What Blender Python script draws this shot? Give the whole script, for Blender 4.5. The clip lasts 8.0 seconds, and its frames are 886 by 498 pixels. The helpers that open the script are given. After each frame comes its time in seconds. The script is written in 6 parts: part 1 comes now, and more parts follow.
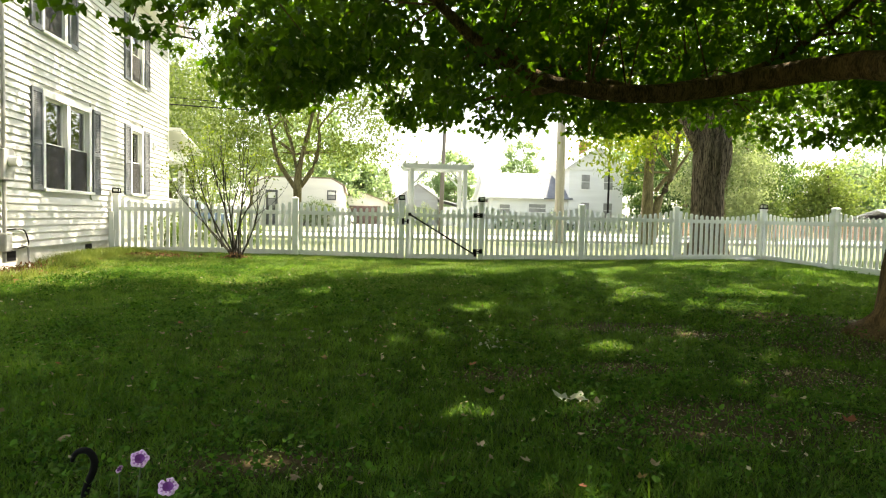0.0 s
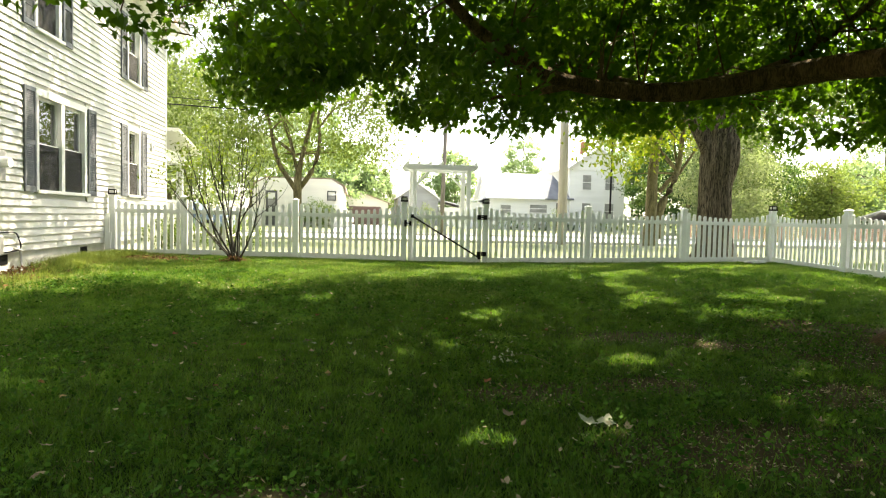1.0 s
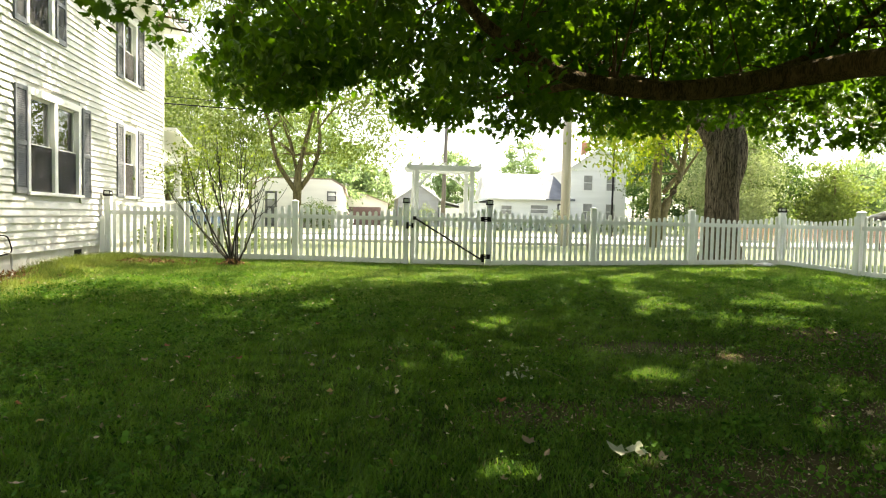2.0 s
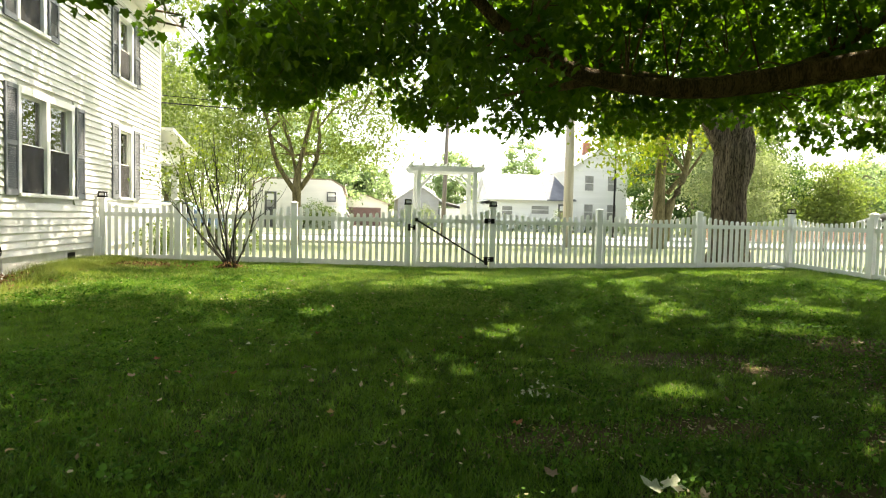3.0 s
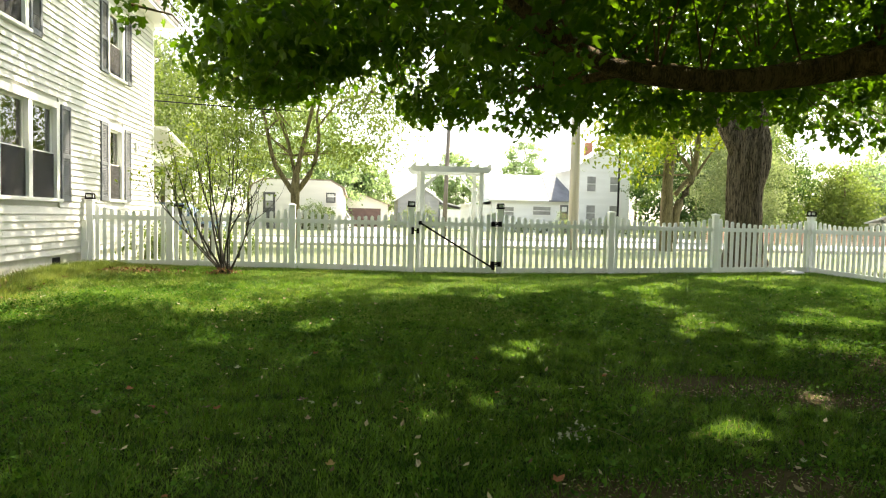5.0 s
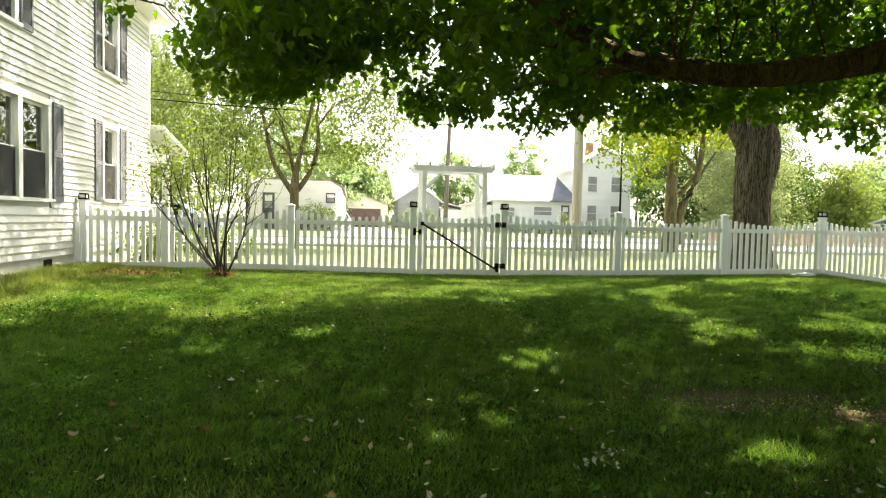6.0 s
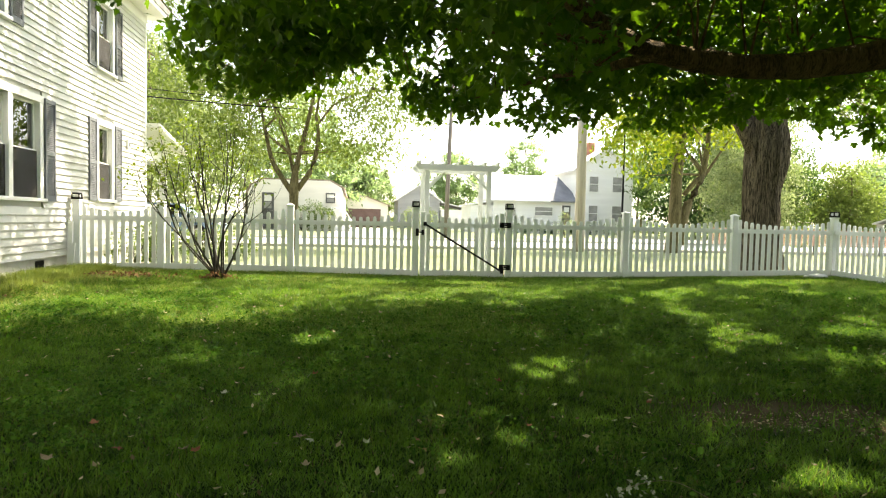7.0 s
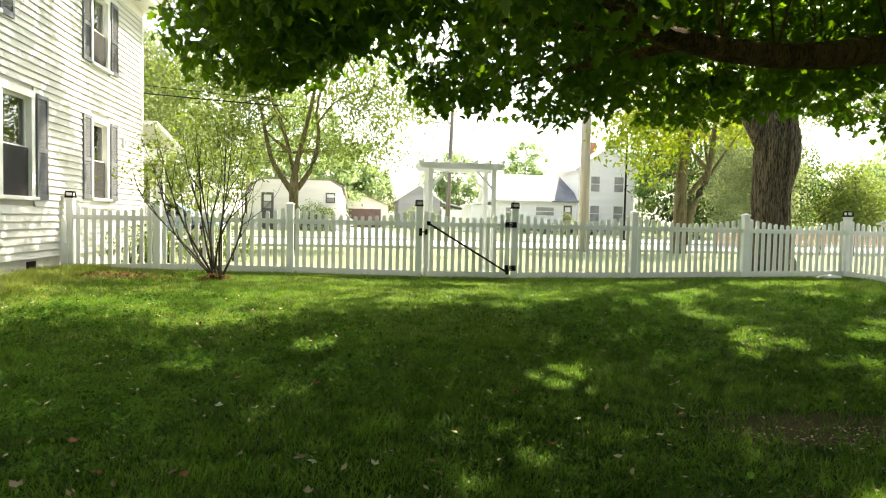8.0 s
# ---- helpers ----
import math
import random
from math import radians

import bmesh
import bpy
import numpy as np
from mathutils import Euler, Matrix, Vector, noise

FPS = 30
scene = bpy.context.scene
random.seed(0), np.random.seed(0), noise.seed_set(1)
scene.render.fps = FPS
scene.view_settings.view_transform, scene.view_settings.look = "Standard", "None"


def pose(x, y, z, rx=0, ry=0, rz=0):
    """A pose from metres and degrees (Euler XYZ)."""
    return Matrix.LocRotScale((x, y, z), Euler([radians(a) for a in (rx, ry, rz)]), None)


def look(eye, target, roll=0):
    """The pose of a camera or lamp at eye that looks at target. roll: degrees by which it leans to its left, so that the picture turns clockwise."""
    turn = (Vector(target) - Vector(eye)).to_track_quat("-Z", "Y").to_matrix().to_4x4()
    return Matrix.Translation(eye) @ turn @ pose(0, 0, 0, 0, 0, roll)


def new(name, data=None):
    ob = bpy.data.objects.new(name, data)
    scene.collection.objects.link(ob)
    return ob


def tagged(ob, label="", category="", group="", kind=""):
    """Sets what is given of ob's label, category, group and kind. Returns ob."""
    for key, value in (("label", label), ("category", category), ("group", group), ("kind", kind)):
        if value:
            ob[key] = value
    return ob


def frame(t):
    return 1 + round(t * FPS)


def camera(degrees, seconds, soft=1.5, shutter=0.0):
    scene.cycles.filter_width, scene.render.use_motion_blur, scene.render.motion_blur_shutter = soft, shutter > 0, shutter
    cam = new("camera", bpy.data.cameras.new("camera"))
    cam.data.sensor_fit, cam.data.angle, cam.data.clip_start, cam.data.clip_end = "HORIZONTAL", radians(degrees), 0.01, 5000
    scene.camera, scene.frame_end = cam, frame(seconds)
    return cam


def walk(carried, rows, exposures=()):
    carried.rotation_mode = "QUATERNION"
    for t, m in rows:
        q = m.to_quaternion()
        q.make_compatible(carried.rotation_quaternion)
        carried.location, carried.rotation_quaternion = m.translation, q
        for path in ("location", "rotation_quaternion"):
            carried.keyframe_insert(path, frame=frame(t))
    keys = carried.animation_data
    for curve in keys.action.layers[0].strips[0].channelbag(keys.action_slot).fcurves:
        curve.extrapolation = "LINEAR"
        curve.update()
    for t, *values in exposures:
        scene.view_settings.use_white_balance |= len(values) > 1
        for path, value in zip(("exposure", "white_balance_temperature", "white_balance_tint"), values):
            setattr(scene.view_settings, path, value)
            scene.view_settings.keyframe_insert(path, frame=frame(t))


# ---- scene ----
cam = camera(69.0, 8.0, 1.15)
PATH = [
    (0, (-0.9801, -15.2858, 1.0054), (0.294, -5.3793, 0.5178), 1.25),
    (0.5, (-1.004, -15.1218, 1.0233), (0.2723, -5.2155, 0.5377), 1.25),
    (1, (-1.0241, -14.9575, 1.0415), (0.2543, -5.0514, 0.5579), 1.25),
    (1.5, (-1.0408, -14.7929, 1.0596), (0.2398, -4.8869, 0.5779), 1.25),
    (3, (-1.0765, -14.296, 1.1104), (0.2106, -4.3906, 0.6347), 1.26),
    (3.5, (-1.0853, -14.129, 1.1252), (0.2039, -4.2238, 0.6515), 1.26),
    (4, (-1.0934, -13.9612, 1.1382), (0.198, -4.0562, 0.6664), 1.26),
    (4.5, (-1.1012, -13.7924, 1.1493), (0.1923, -3.8876, 0.6795), 1.26),
    (6, (-1.129, -13.2796, 1.1677), (0.171, -3.3753, 0.7038), 1.26),
    (6.5, (-1.1413, -13.1061, 1.1677), (0.1609, -3.202, 0.7058), 1.26),
    (7, (-1.1561, -12.9312, 1.1642), (0.1482, -3.0273, 0.7043), 1.26),
    (7.5, (-1.1738, -12.7549, 1.1569), (0.1327, -2.8512, 0.699), 1.27),
    (8, (-1.1949, -12.5768, 1.1453), (0.1138, -2.6733, 0.6893), 1.27),
]
walk(cam, [(t, look(eye, target, roll)) for t, eye, target, roll in PATH], [(0.0, 2.11, 7380, 9), (8.0, 2.11, 7380, 9)])

# ---- world, sun, exposure ----
SUN_DIR = Vector((0.62, 0.50, 1.00)).normalized()
world = bpy.data.worlds.new("sky")
scene.world = world
world.use_nodes = True
wn = world.node_tree
sky = wn.nodes.new("ShaderNodeTexSky")
sky.sky_type = "NISHITA"
sky.sun_disc = False
sky.sun_elevation = math.asin(SUN_DIR.z)
sky.sun_rotation = math.atan2(SUN_DIR.x, SUN_DIR.y)
sky.dust_density = 1.5
wn.nodes["Background"].inputs["Strength"].default_value = 0.15
haze = wn.nodes.new("ShaderNodeHueSaturation")
haze.inputs["Saturation"].default_value = 0.55
wn.links.new(sky.outputs[0], haze.inputs["Color"])
wn.links.new(haze.outputs[0], wn.nodes["Background"].inputs["Color"])
sun_data = bpy.data.lights.new("sun", "SUN")
sun_data.energy, sun_data.angle, sun_data.color = 5.0, radians(0.55), (1.0, 0.92, 0.78)
sun = new("sun", sun_data)
sun.matrix_world = look(SUN_DIR * 60, (0, 0, 0))

# ---- building helpers ----
WORLD_OF = {}
I4 = Matrix.Identity(4)


def thing(name, at, label, category, group="", kind=""):
    """An empty at the base of a thing."""
    ob = new(name)
    ob.matrix_basis = Matrix.Translation(at)
    ob.empty_display_size = 0.1
    WORLD_OF[ob] = ob.matrix_basis.copy()
    return tagged(ob, label, category, group, kind)


def to_mesh(bm, name, material, smooth=False):
    me = bpy.data.meshes.new(name)
    bm.to_mesh(me)
    bm.free()
    for m in material if isinstance(material, (list, tuple)) else [material]:
        me.materials.append(m)
    if smooth:
        me.polygons.foreach_set("use_smooth", np.ones(len(me.polygons), bool))
    return me


def place(name, me, parent=None, m=I4, label="", kind=""):
    """A mesh object at the world pose m, under parent."""
    ob = new(name, me)
    ob.matrix_basis = m
    if parent is not None:
        ob.parent = parent
        ob.matrix_parent_inverse = WORLD_OF.get(parent, I4).inverted()
    WORLD_OF[ob] = m.copy()
    return tagged(ob, label, kind=kind)


def part(name, bm, material, parent=None, label="", smooth=False, kind=""):
    return place(name, to_mesh(bm, name, material, smooth), parent, I4, label, kind)


def box(bm, x0, x1, y0, y1, z0, z1, bevel=0.0, m=None):
    r = bmesh.ops.create_cube(bm, size=1.0)
    vs = r["verts"]
    bmesh.ops.transform(bm, verts=vs, matrix=Matrix.LocRotScale(
        ((x0 + x1) / 2, (y0 + y1) / 2, (z0 + z1) / 2), None, (x1 - x0, y1 - y0, z1 - z0)))
    if bevel:
        es = list({e for v in vs for e in v.link_edges})
        r = bmesh.ops.bevel(bm, geom=es, offset=bevel, segments=1, affect="EDGES")
        vs = list({v for f in r["faces"] for v in f.verts} | {v for v in vs if v.is_valid})
    if m is not None:
        bmesh.ops.transform(bm, verts=vs, matrix=m)
    return bm


def one_box(*a, **k):
    return box(bmesh.new(), *a, **k)


def prism(bm, outline, axis, a, b):
    """Extrude an outline of (u, v) points along an axis from a to b."""
    def co(u, v, w):
        return {"x": (w, u, v), "y": (u, w, v), "z": (u, v, w)}[axis]
    lo = [bm.verts.new(co(u, v, a)) for u, v in outline]
    hi = [bm.verts.new(co(u, v, b)) for u, v in outline]
    n = len(outline)
    bm.faces.new(lo[::-1])
    bm.faces.new(hi)
    for i in range(n):
        bm.faces.new((lo[i], lo[(i + 1) % n], hi[(i + 1) % n], hi[i]))
    bmesh.ops.recalc_face_normals(bm, faces=bm.faces[:])
    return bm


def tube(bm, pts, radii, sides=8, wob=0.0, seed=0, ridge=0.0):
    """A tapered limb along points."""
    rings = []
    pts = [Vector(p) for p in pts]
    for i, p in enumerate(pts):
        d = (pts[min(i + 1, len(pts) - 1)] - pts[max(i - 1, 0)]).normalized()
        u = d.orthogonal().normalized() if abs(d.z) < 0.9 else Vector((1, 0, 0)).cross(d).normalized()
        if abs(d.z) < 0.9:
            u = Vector((0, 0, 1)).cross(d).normalized()
        v = d.cross(u)
        ring = []
        for k in range(sides):
            a = 2 * math.pi * k / sides
            r = radii[i] * (1 + wob * noise.noise(Vector((math.cos(a) * 1.5 + seed, math.sin(a) * 1.5, i * 0.45))))
            if ridge:
                r *= 1 + ridge * (abs(noise.noise(Vector((a * 5.0 + seed, p.z * 0.7, 1.5)))) * 2.2 - 0.4)
            ring.append(bm.verts.new(p + (u * math.cos(a) + v * math.sin(a)) * r))
        rings.append(ring)
    for a, b in zip(rings, rings[1:]):
        for k in range(sides):
            bm.faces.new((a[k], a[(k + 1) % sides], b[(k + 1) % sides], b[k]))
    bm.faces.new(rings[0][::-1])
    bm.faces.new(rings[-1])
    return bm


def curve_pts(keys, n):
    """n points on a smooth line through keys, each (x, y, z, r)."""
    k = np.array(keys, float)
    t = np.linspace(0, len(k) - 1, n)
    out = []
    for s in t:
        i = min(int(s), len(k) - 2)
        f = s - i
        p0, p1, p2, p3 = k[max(i - 1, 0)], k[i], k[i + 1], k[min(i + 2, len(k) - 1)]
        out.append(0.5 * (2 * p1 + (p2 - p0) * f + (2 * p0 - 5 * p1 + 4 * p2 - p3) * f * f + (3 * p1 - p0 - 3 * p2 + p3) * f ** 3))
    out = np.array(out)
    return [tuple(p[:3]) for p in out], [max(0.0008, p[3]) for p in out]


def raw_mesh(name, verts, tris, material, smooth=False):
    """A mesh straight from arrays of places and triangles."""
    me = bpy.data.meshes.new(name)
    me.vertices.add(len(verts))
    me.vertices.foreach_set("co", np.ascontiguousarray(verts, np.float32).ravel())
    tris = np.ascontiguousarray(tris, np.int32)
    me.loops.add(tris.size)
    me.loops.foreach_set("vertex_index", tris.ravel())
    me.polygons.add(len(tris))
    me.polygons.foreach_set("loop_start", np.arange(0, tris.size, 3, dtype=np.int32))
    me.polygons.foreach_set("use_smooth", np.full(len(tris), smooth))
    me.update(calc_edges=True)
    me.materials.append(material)
    return me


# ---- materials ----
def nodes_of(name):
    m = bpy.data.materials.new(name)
    m.use_nodes = True
    return m, m.node_tree.nodes, m.node_tree.links, m.node_tree.nodes["Principled BSDF"]


def surface(name, c1, c2, rough=0.6, scale=3.0, fine=40.0, bump=0.15, metal=0.0, stretch=(1, 1, 1), per="", spec=0.5, amount=0.25, dist=0.01):
    """Two tones mixed by broad and fine noise, with fine relief. per: 'object' or 'island' for a tone that differs piece by piece."""
    m, N, L, b = nodes_of(name)
    b.inputs["Roughness"].default_value = rough
    b.inputs["Metallic"].default_value = metal
    b.inputs["Specular IOR Level"].default_value = spec
    tc = N.new("ShaderNodeTexCoord")
    mp = N.new("ShaderNodeMapping")
    mp.inputs["Scale"].default_value = stretch
    L.new(tc.outputs["Object"], mp.inputs["Vector"])
    n1, n2 = N.new("ShaderNodeTexNoise"), N.new("ShaderNodeTexNoise")
    for n, s, d in ((n1, scale, 4), (n2, fine, 6)):
        n.inputs["Scale"].default_value, n.inputs["Detail"].default_value = s, d
        L.new(mp.outputs[0], n.inputs["Vector"])
    ramp = N.new("ShaderNodeValToRGB")
    ramp.color_ramp.elements[0].position, ramp.color_ramp.elements[1].position = 0.3, 0.7
    ramp.color_ramp.elements[0].color, ramp.color_ramp.elements[1].color = (*c1, 1), (*c2, 1)
    add = N.new("ShaderNodeMath")
    add.operation = "MULTIPLY_ADD"
    add.inputs[1].default_value = amount
    sub = N.new("ShaderNodeMath")
    sub.operation = "SUBTRACT"
    sub.inputs[1].default_value = 0.5
    L.new(n2.outputs["Fac"], sub.inputs[0])
    L.new(sub.outputs[0], add.inputs[0])
    L.new(n1.outputs["Fac"], add.inputs[2])
    fac = add.outputs[0]
    if per:
        src = N.new("ShaderNodeObjectInfo" if per == "object" else "ShaderNodeNewGeometry")
        rnd = src.outputs["Random"] if per == "object" else src.outputs["Random Per Island"]
        a2 = N.new("ShaderNodeMath")
        a2.operation = "MULTIPLY_ADD"
        a2.inputs[1].default_value = 0.45
        s2 = N.new("ShaderNodeMath")
        s2.operation = "SUBTRACT"
        s2.inputs[1].default_value = 0.5
        L.new(rnd, s2.inputs[0])
        L.new(s2.outputs[0], a2.inputs[0])
        L.new(fac, a2.inputs[2])
        fac = a2.outputs[0]
    L.new(fac, ramp.inputs[0])
    L.new(ramp.outputs[0], b.inputs["Base Color"])
    if bump:
        bp = N.new("ShaderNodeBump")
        bp.inputs["Strength"].default_value, bp.inputs["Distance"].default_value = bump, dist
        L.new(n2.outputs["Fac"], bp.inputs["Height"])
        L.new(bp.outputs[0], b.inputs["Normal"])
    return m


def leaf_material(name, dark, light, glow, share=0.45, rough=0.45, patch=0.0, patch_scale=2.0, spec=0.12):
    """Leaves: a tone for each leaf, and light that passes through the blade."""
    m, N, L, b = nodes_of(name)
    b.inputs["Roughness"].default_value = rough
    b.inputs["Specular IOR Level"].default_value = spec
    geo = N.new("ShaderNodeNewGeometry")
    ramp = N.new("ShaderNodeValToRGB")
    ramp.color_ramp.elements[0].color, ramp.color_ramp.elements[1].color = (*dark, 1), (*light, 1)
    fac = geo.outputs["Random Per Island"]
    if patch:
        # tufts and masses differ in tone as well as single leaves
        # on far crowns the masses imitate lit tops and shaded undersides
        tc = N.new("ShaderNodeTexCoord")
        nz = N.new("ShaderNodeTexNoise")
        nz.inputs["Scale"].default_value, nz.inputs["Detail"].default_value = patch_scale, 5
        nz.inputs["Roughness"].default_value = 0.65
        L.new(tc.outputs["Object"], nz.inputs["Vector"])
        mr = N.new("ShaderNodeMapRange")
        mr.inputs["From Min"].default_value, mr.inputs["From Max"].default_value = 0.33, 0.67
        L.new(nz.outputs["Fac"], mr.inputs["Value"])
        mf = N.new("ShaderNodeMix")
        mf.inputs["Factor"].default_value = patch
        L.new(fac, mf.inputs[2])
        L.new(mr.outputs[0], mf.inputs[3])
        fac = mf.outputs[0]
    L.new(fac, ramp.inputs[0])
    L.new(ramp.outputs[0], b.inputs["Base Color"])
    tr = N.new("ShaderNodeBsdfTranslucent")
    mul = N.new("ShaderNodeMix")
    mul.data_type, mul.blend_type = "RGBA", "MULTIPLY"
    mul.inputs["Factor"].default_value = 1.0
    L.new(ramp.outputs[0], mul.inputs[6])
    mul.inputs[7].default_value = (*glow, 1)
    L.new(mul.outputs[2], tr.inputs["Color"])
    mix = N.new("ShaderNodeMixShader")
    mix.inputs[0].default_value = share
    L.new(b.outputs[0], mix.inputs[1])
    L.new(tr.outputs[0], mix.inputs[2])
    L.new(mix.outputs[0], N["Material Output"].inputs["Surface"])
    return m


VINYL = surface("white_vinyl", (0.81, 0.82, 0.81), (0.87, 0.88, 0.865), 0.38, 2.0, 60, 0.03, per="object")
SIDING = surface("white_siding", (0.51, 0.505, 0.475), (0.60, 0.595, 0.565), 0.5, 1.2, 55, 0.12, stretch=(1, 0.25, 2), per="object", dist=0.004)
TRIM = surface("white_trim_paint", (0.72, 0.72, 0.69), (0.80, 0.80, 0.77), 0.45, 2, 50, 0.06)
FOUNDATION = surface("painted_foundation", (0.52, 0.50, 0.44), (0.70, 0.68, 0.62), 0.85, 3, 45, 0.4)
SHUTTER = surface("grey_shutter", (0.085, 0.095, 0.11), (0.14, 0.15, 0.165), 0.55, 3, 40, 0.1)
BLACK = surface("black_metal", (0.006, 0.006, 0.006), (0.010, 0.010, 0.011), 0.6, 6, 80, 0.08, spec=0.06)
# near-black colour stands in for the lack of light indoors
DARKROOM = surface("painted_dim_room", (0.05, 0.046, 0.042), (0.09, 0.083, 0.075), 0.9, 2, 20, 0.0)
CURTAIN = surface("white_curtain", (0.6, 0.6, 0.57), (0.75, 0.75, 0.72), 0.9, 4, 60, 0.1, stretch=(1, 6, 0.5))
BARK = surface("maple_bark", (0.055, 0.037, 0.015), (0.170, 0.115, 0.048), 0.9, 2.5, 16, 0.9, stretch=(4, 4, 0.7), amount=1.2, dist=0.03, spec=0.08)
OAK_BARK = surface("furrowed_bark", (0.030, 0.024, 0.016), (0.22, 0.178, 0.125), 0.95, 3.2, 9, 1.0, stretch=(9, 9, 0.6), amount=1.8, dist=0.06, spec=0.08)
PALE_BARK = surface("brown_bark", (0.075, 0.064, 0.034), (0.185, 0.158, 0.090), 0.9, 3.0, 14, 0.8, stretch=(4, 4, 0.7), amount=1.0, dist=0.02, spec=0.08)
POLE_WOOD = surface("weathered_pole", (0.39, 0.345, 0.295), (0.53, 0.485, 0.43), 0.85, 2.0, 20, 0.4, stretch=(6, 6, 0.4))
ASPHALT = surface("pale_road", (0.42, 0.41, 0.39), (0.56, 0.55, 0.52), 0.9, 0.6, 30, 0.2)
CONCRETE = surface("kerb_concrete", (0.36, 0.35, 0.32), (0.50, 0.48, 0.44), 0.9, 2, 30, 0.3)
MAPLE_LEAF = leaf_material("maple_leaf", (0.034, 0.078, 0.013), (0.082, 0.144, 0.022), (1.9, 2.1, 0.4), 0.52, patch=0.35, patch_scale=0.9)
LIME_LEAF = leaf_material("lime_leaf", (0.085, 0.125, 0.035), (0.160, 0.205, 0.065), (1.55, 1.6, 0.8), 0.5)
# distance haze is put into this leaf colour as paleness
FAR_LEAF = leaf_material("haze_tinted_leaf", (0.094, 0.130, 0.080), (0.226, 0.272, 0.180), (2.0, 2.25, 1.35), 0.6, patch=0.55, patch_scale=0.55)
DEEP_LEAF = leaf_material("deep_green_leaf", (0.028, 0.060, 0.020), (0.062, 0.105, 0.035), (1.6, 1.8, 0.7), 0.4)
YELLOW_LEAF = leaf_material("turning_leaf", (0.10, 0.17, 0.02), (0.22, 0.27, 0.04), (1.6, 1.5, 0.5))
# greyed towards haze for trees beyond the street
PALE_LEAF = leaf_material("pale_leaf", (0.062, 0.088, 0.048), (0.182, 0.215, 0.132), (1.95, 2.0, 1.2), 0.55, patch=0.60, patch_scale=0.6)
# patch on the far, pale and woodland leaves paints in lit and shaded masses
WOOD_LEAF = leaf_material("woodland_leaf", (0.035, 0.064, 0.022), (0.115, 0.155, 0.058), (1.9, 2.0, 0.8), 0.5, patch=0.60, patch_scale=0.6)
SHRUB_LEAF = leaf_material("shrub_leaf", (0.06, 0.105, 0.018), (0.16, 0.21, 0.035), (1.7, 1.7, 0.5))
FIR_LEAF = leaf_material("conifer_needle", (0.014, 0.040, 0.014), (0.035, 0.075, 0.025), (1.0, 1.2, 0.6), 0.2)
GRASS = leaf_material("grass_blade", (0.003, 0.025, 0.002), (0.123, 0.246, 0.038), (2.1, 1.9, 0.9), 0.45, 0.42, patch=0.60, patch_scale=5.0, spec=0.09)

m, N, L, b = nodes_of("lawn_soil")
b.inputs["Roughness"].default_value = 0.95
b.inputs["Specular IOR Level"].default_value = 0.05
tc = N.new("ShaderNodeTexCoord")
na, nb, nc = (N.new("ShaderNodeTexNoise") for _ in range(3))
for n_, s_ in ((na, 0.35), (nb, 3.0), (nc, 30.0)):
    n_.inputs["Scale"].default_value, n_.inputs["Detail"].default_value = s_, 6
    L.new(tc.outputs["Object"], n_.inputs["Vector"])
ra, rb = N.new("ShaderNodeValToRGB"), N.new("ShaderNodeValToRGB")
ra.color_ramp.elements[0].position, ra.color_ramp.elements[1].position = 0.35, 0.68
ra.color_ramp.elements[0].color, ra.color_ramp.elements[1].color = (0.006, 0.018, 0.002, 1), (0.030, 0.052, 0.008, 1)
rb.color_ramp.elements[0].position, rb.color_ramp.elements[1].position = 0.60, 0.78
rb.color_ramp.elements[0].color, rb.color_ramp.elements[1].color = (0, 0, 0, 1), (0.22, 0.22, 0.22, 1)
mx = N.new("ShaderNodeMix")
mx.data_type = "RGBA"
L.new(nb.outputs["Fac"], rb.inputs[0])
L.new(nc.outputs["Fac"], ra.inputs[0])
wa = N.new("ShaderNodeAttribute")
wa.attribute_name = "wear"
wm = N.new("ShaderNodeMath")
wm.operation, wm.use_clamp = "ADD", True
L.new(rb.outputs[0], wm.inputs[0])
L.new(wa.outputs["Fac"], wm.inputs[1])
L.new(wm.outputs[0], mx.inputs["Factor"])
L.new(ra.outputs[0], mx.inputs[6])
mx.inputs[7].default_value = (0.085, 0.066, 0.034, 1)
# bladeless turf beyond the fence: its sunlit look is painted into the colour
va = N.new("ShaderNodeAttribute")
va.attribute_name = "sunlit_turf_tint"
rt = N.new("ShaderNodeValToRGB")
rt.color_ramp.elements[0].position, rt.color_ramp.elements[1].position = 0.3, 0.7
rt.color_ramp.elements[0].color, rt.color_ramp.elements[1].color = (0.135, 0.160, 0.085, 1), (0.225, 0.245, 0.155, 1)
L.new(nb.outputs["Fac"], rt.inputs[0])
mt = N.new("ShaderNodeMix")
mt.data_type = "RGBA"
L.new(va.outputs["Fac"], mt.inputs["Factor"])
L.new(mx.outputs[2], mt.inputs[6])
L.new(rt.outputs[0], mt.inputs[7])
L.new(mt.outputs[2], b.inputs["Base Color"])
bp = N.new("ShaderNodeBump")
bp.inputs["Strength"].default_value, bp.inputs["Distance"].default_value = 0.6, 0.02
L.new(nc.outputs["Fac"], bp.inputs["Height"])
L.new(bp.outputs[0], b.inputs["Normal"])
LAWN = m

m, N, L, b = nodes_of("window_glass")
b.inputs["Base Color"].default_value = (0.02, 0.025, 0.03, 1)
b.inputs["Roughness"].default_value = 0.03
b.inputs["Specular IOR Level"].default_value = 0.7
tr = N.new("ShaderNodeBsdfTransparent")
tr.inputs["Color"].default_value = (0.88, 0.91, 0.90, 1)
fr = N.new("ShaderNodeFresnel")
fr.inputs["IOR"].default_value = 2.9
gl = N.new("ShaderNodeBsdfGlossy")
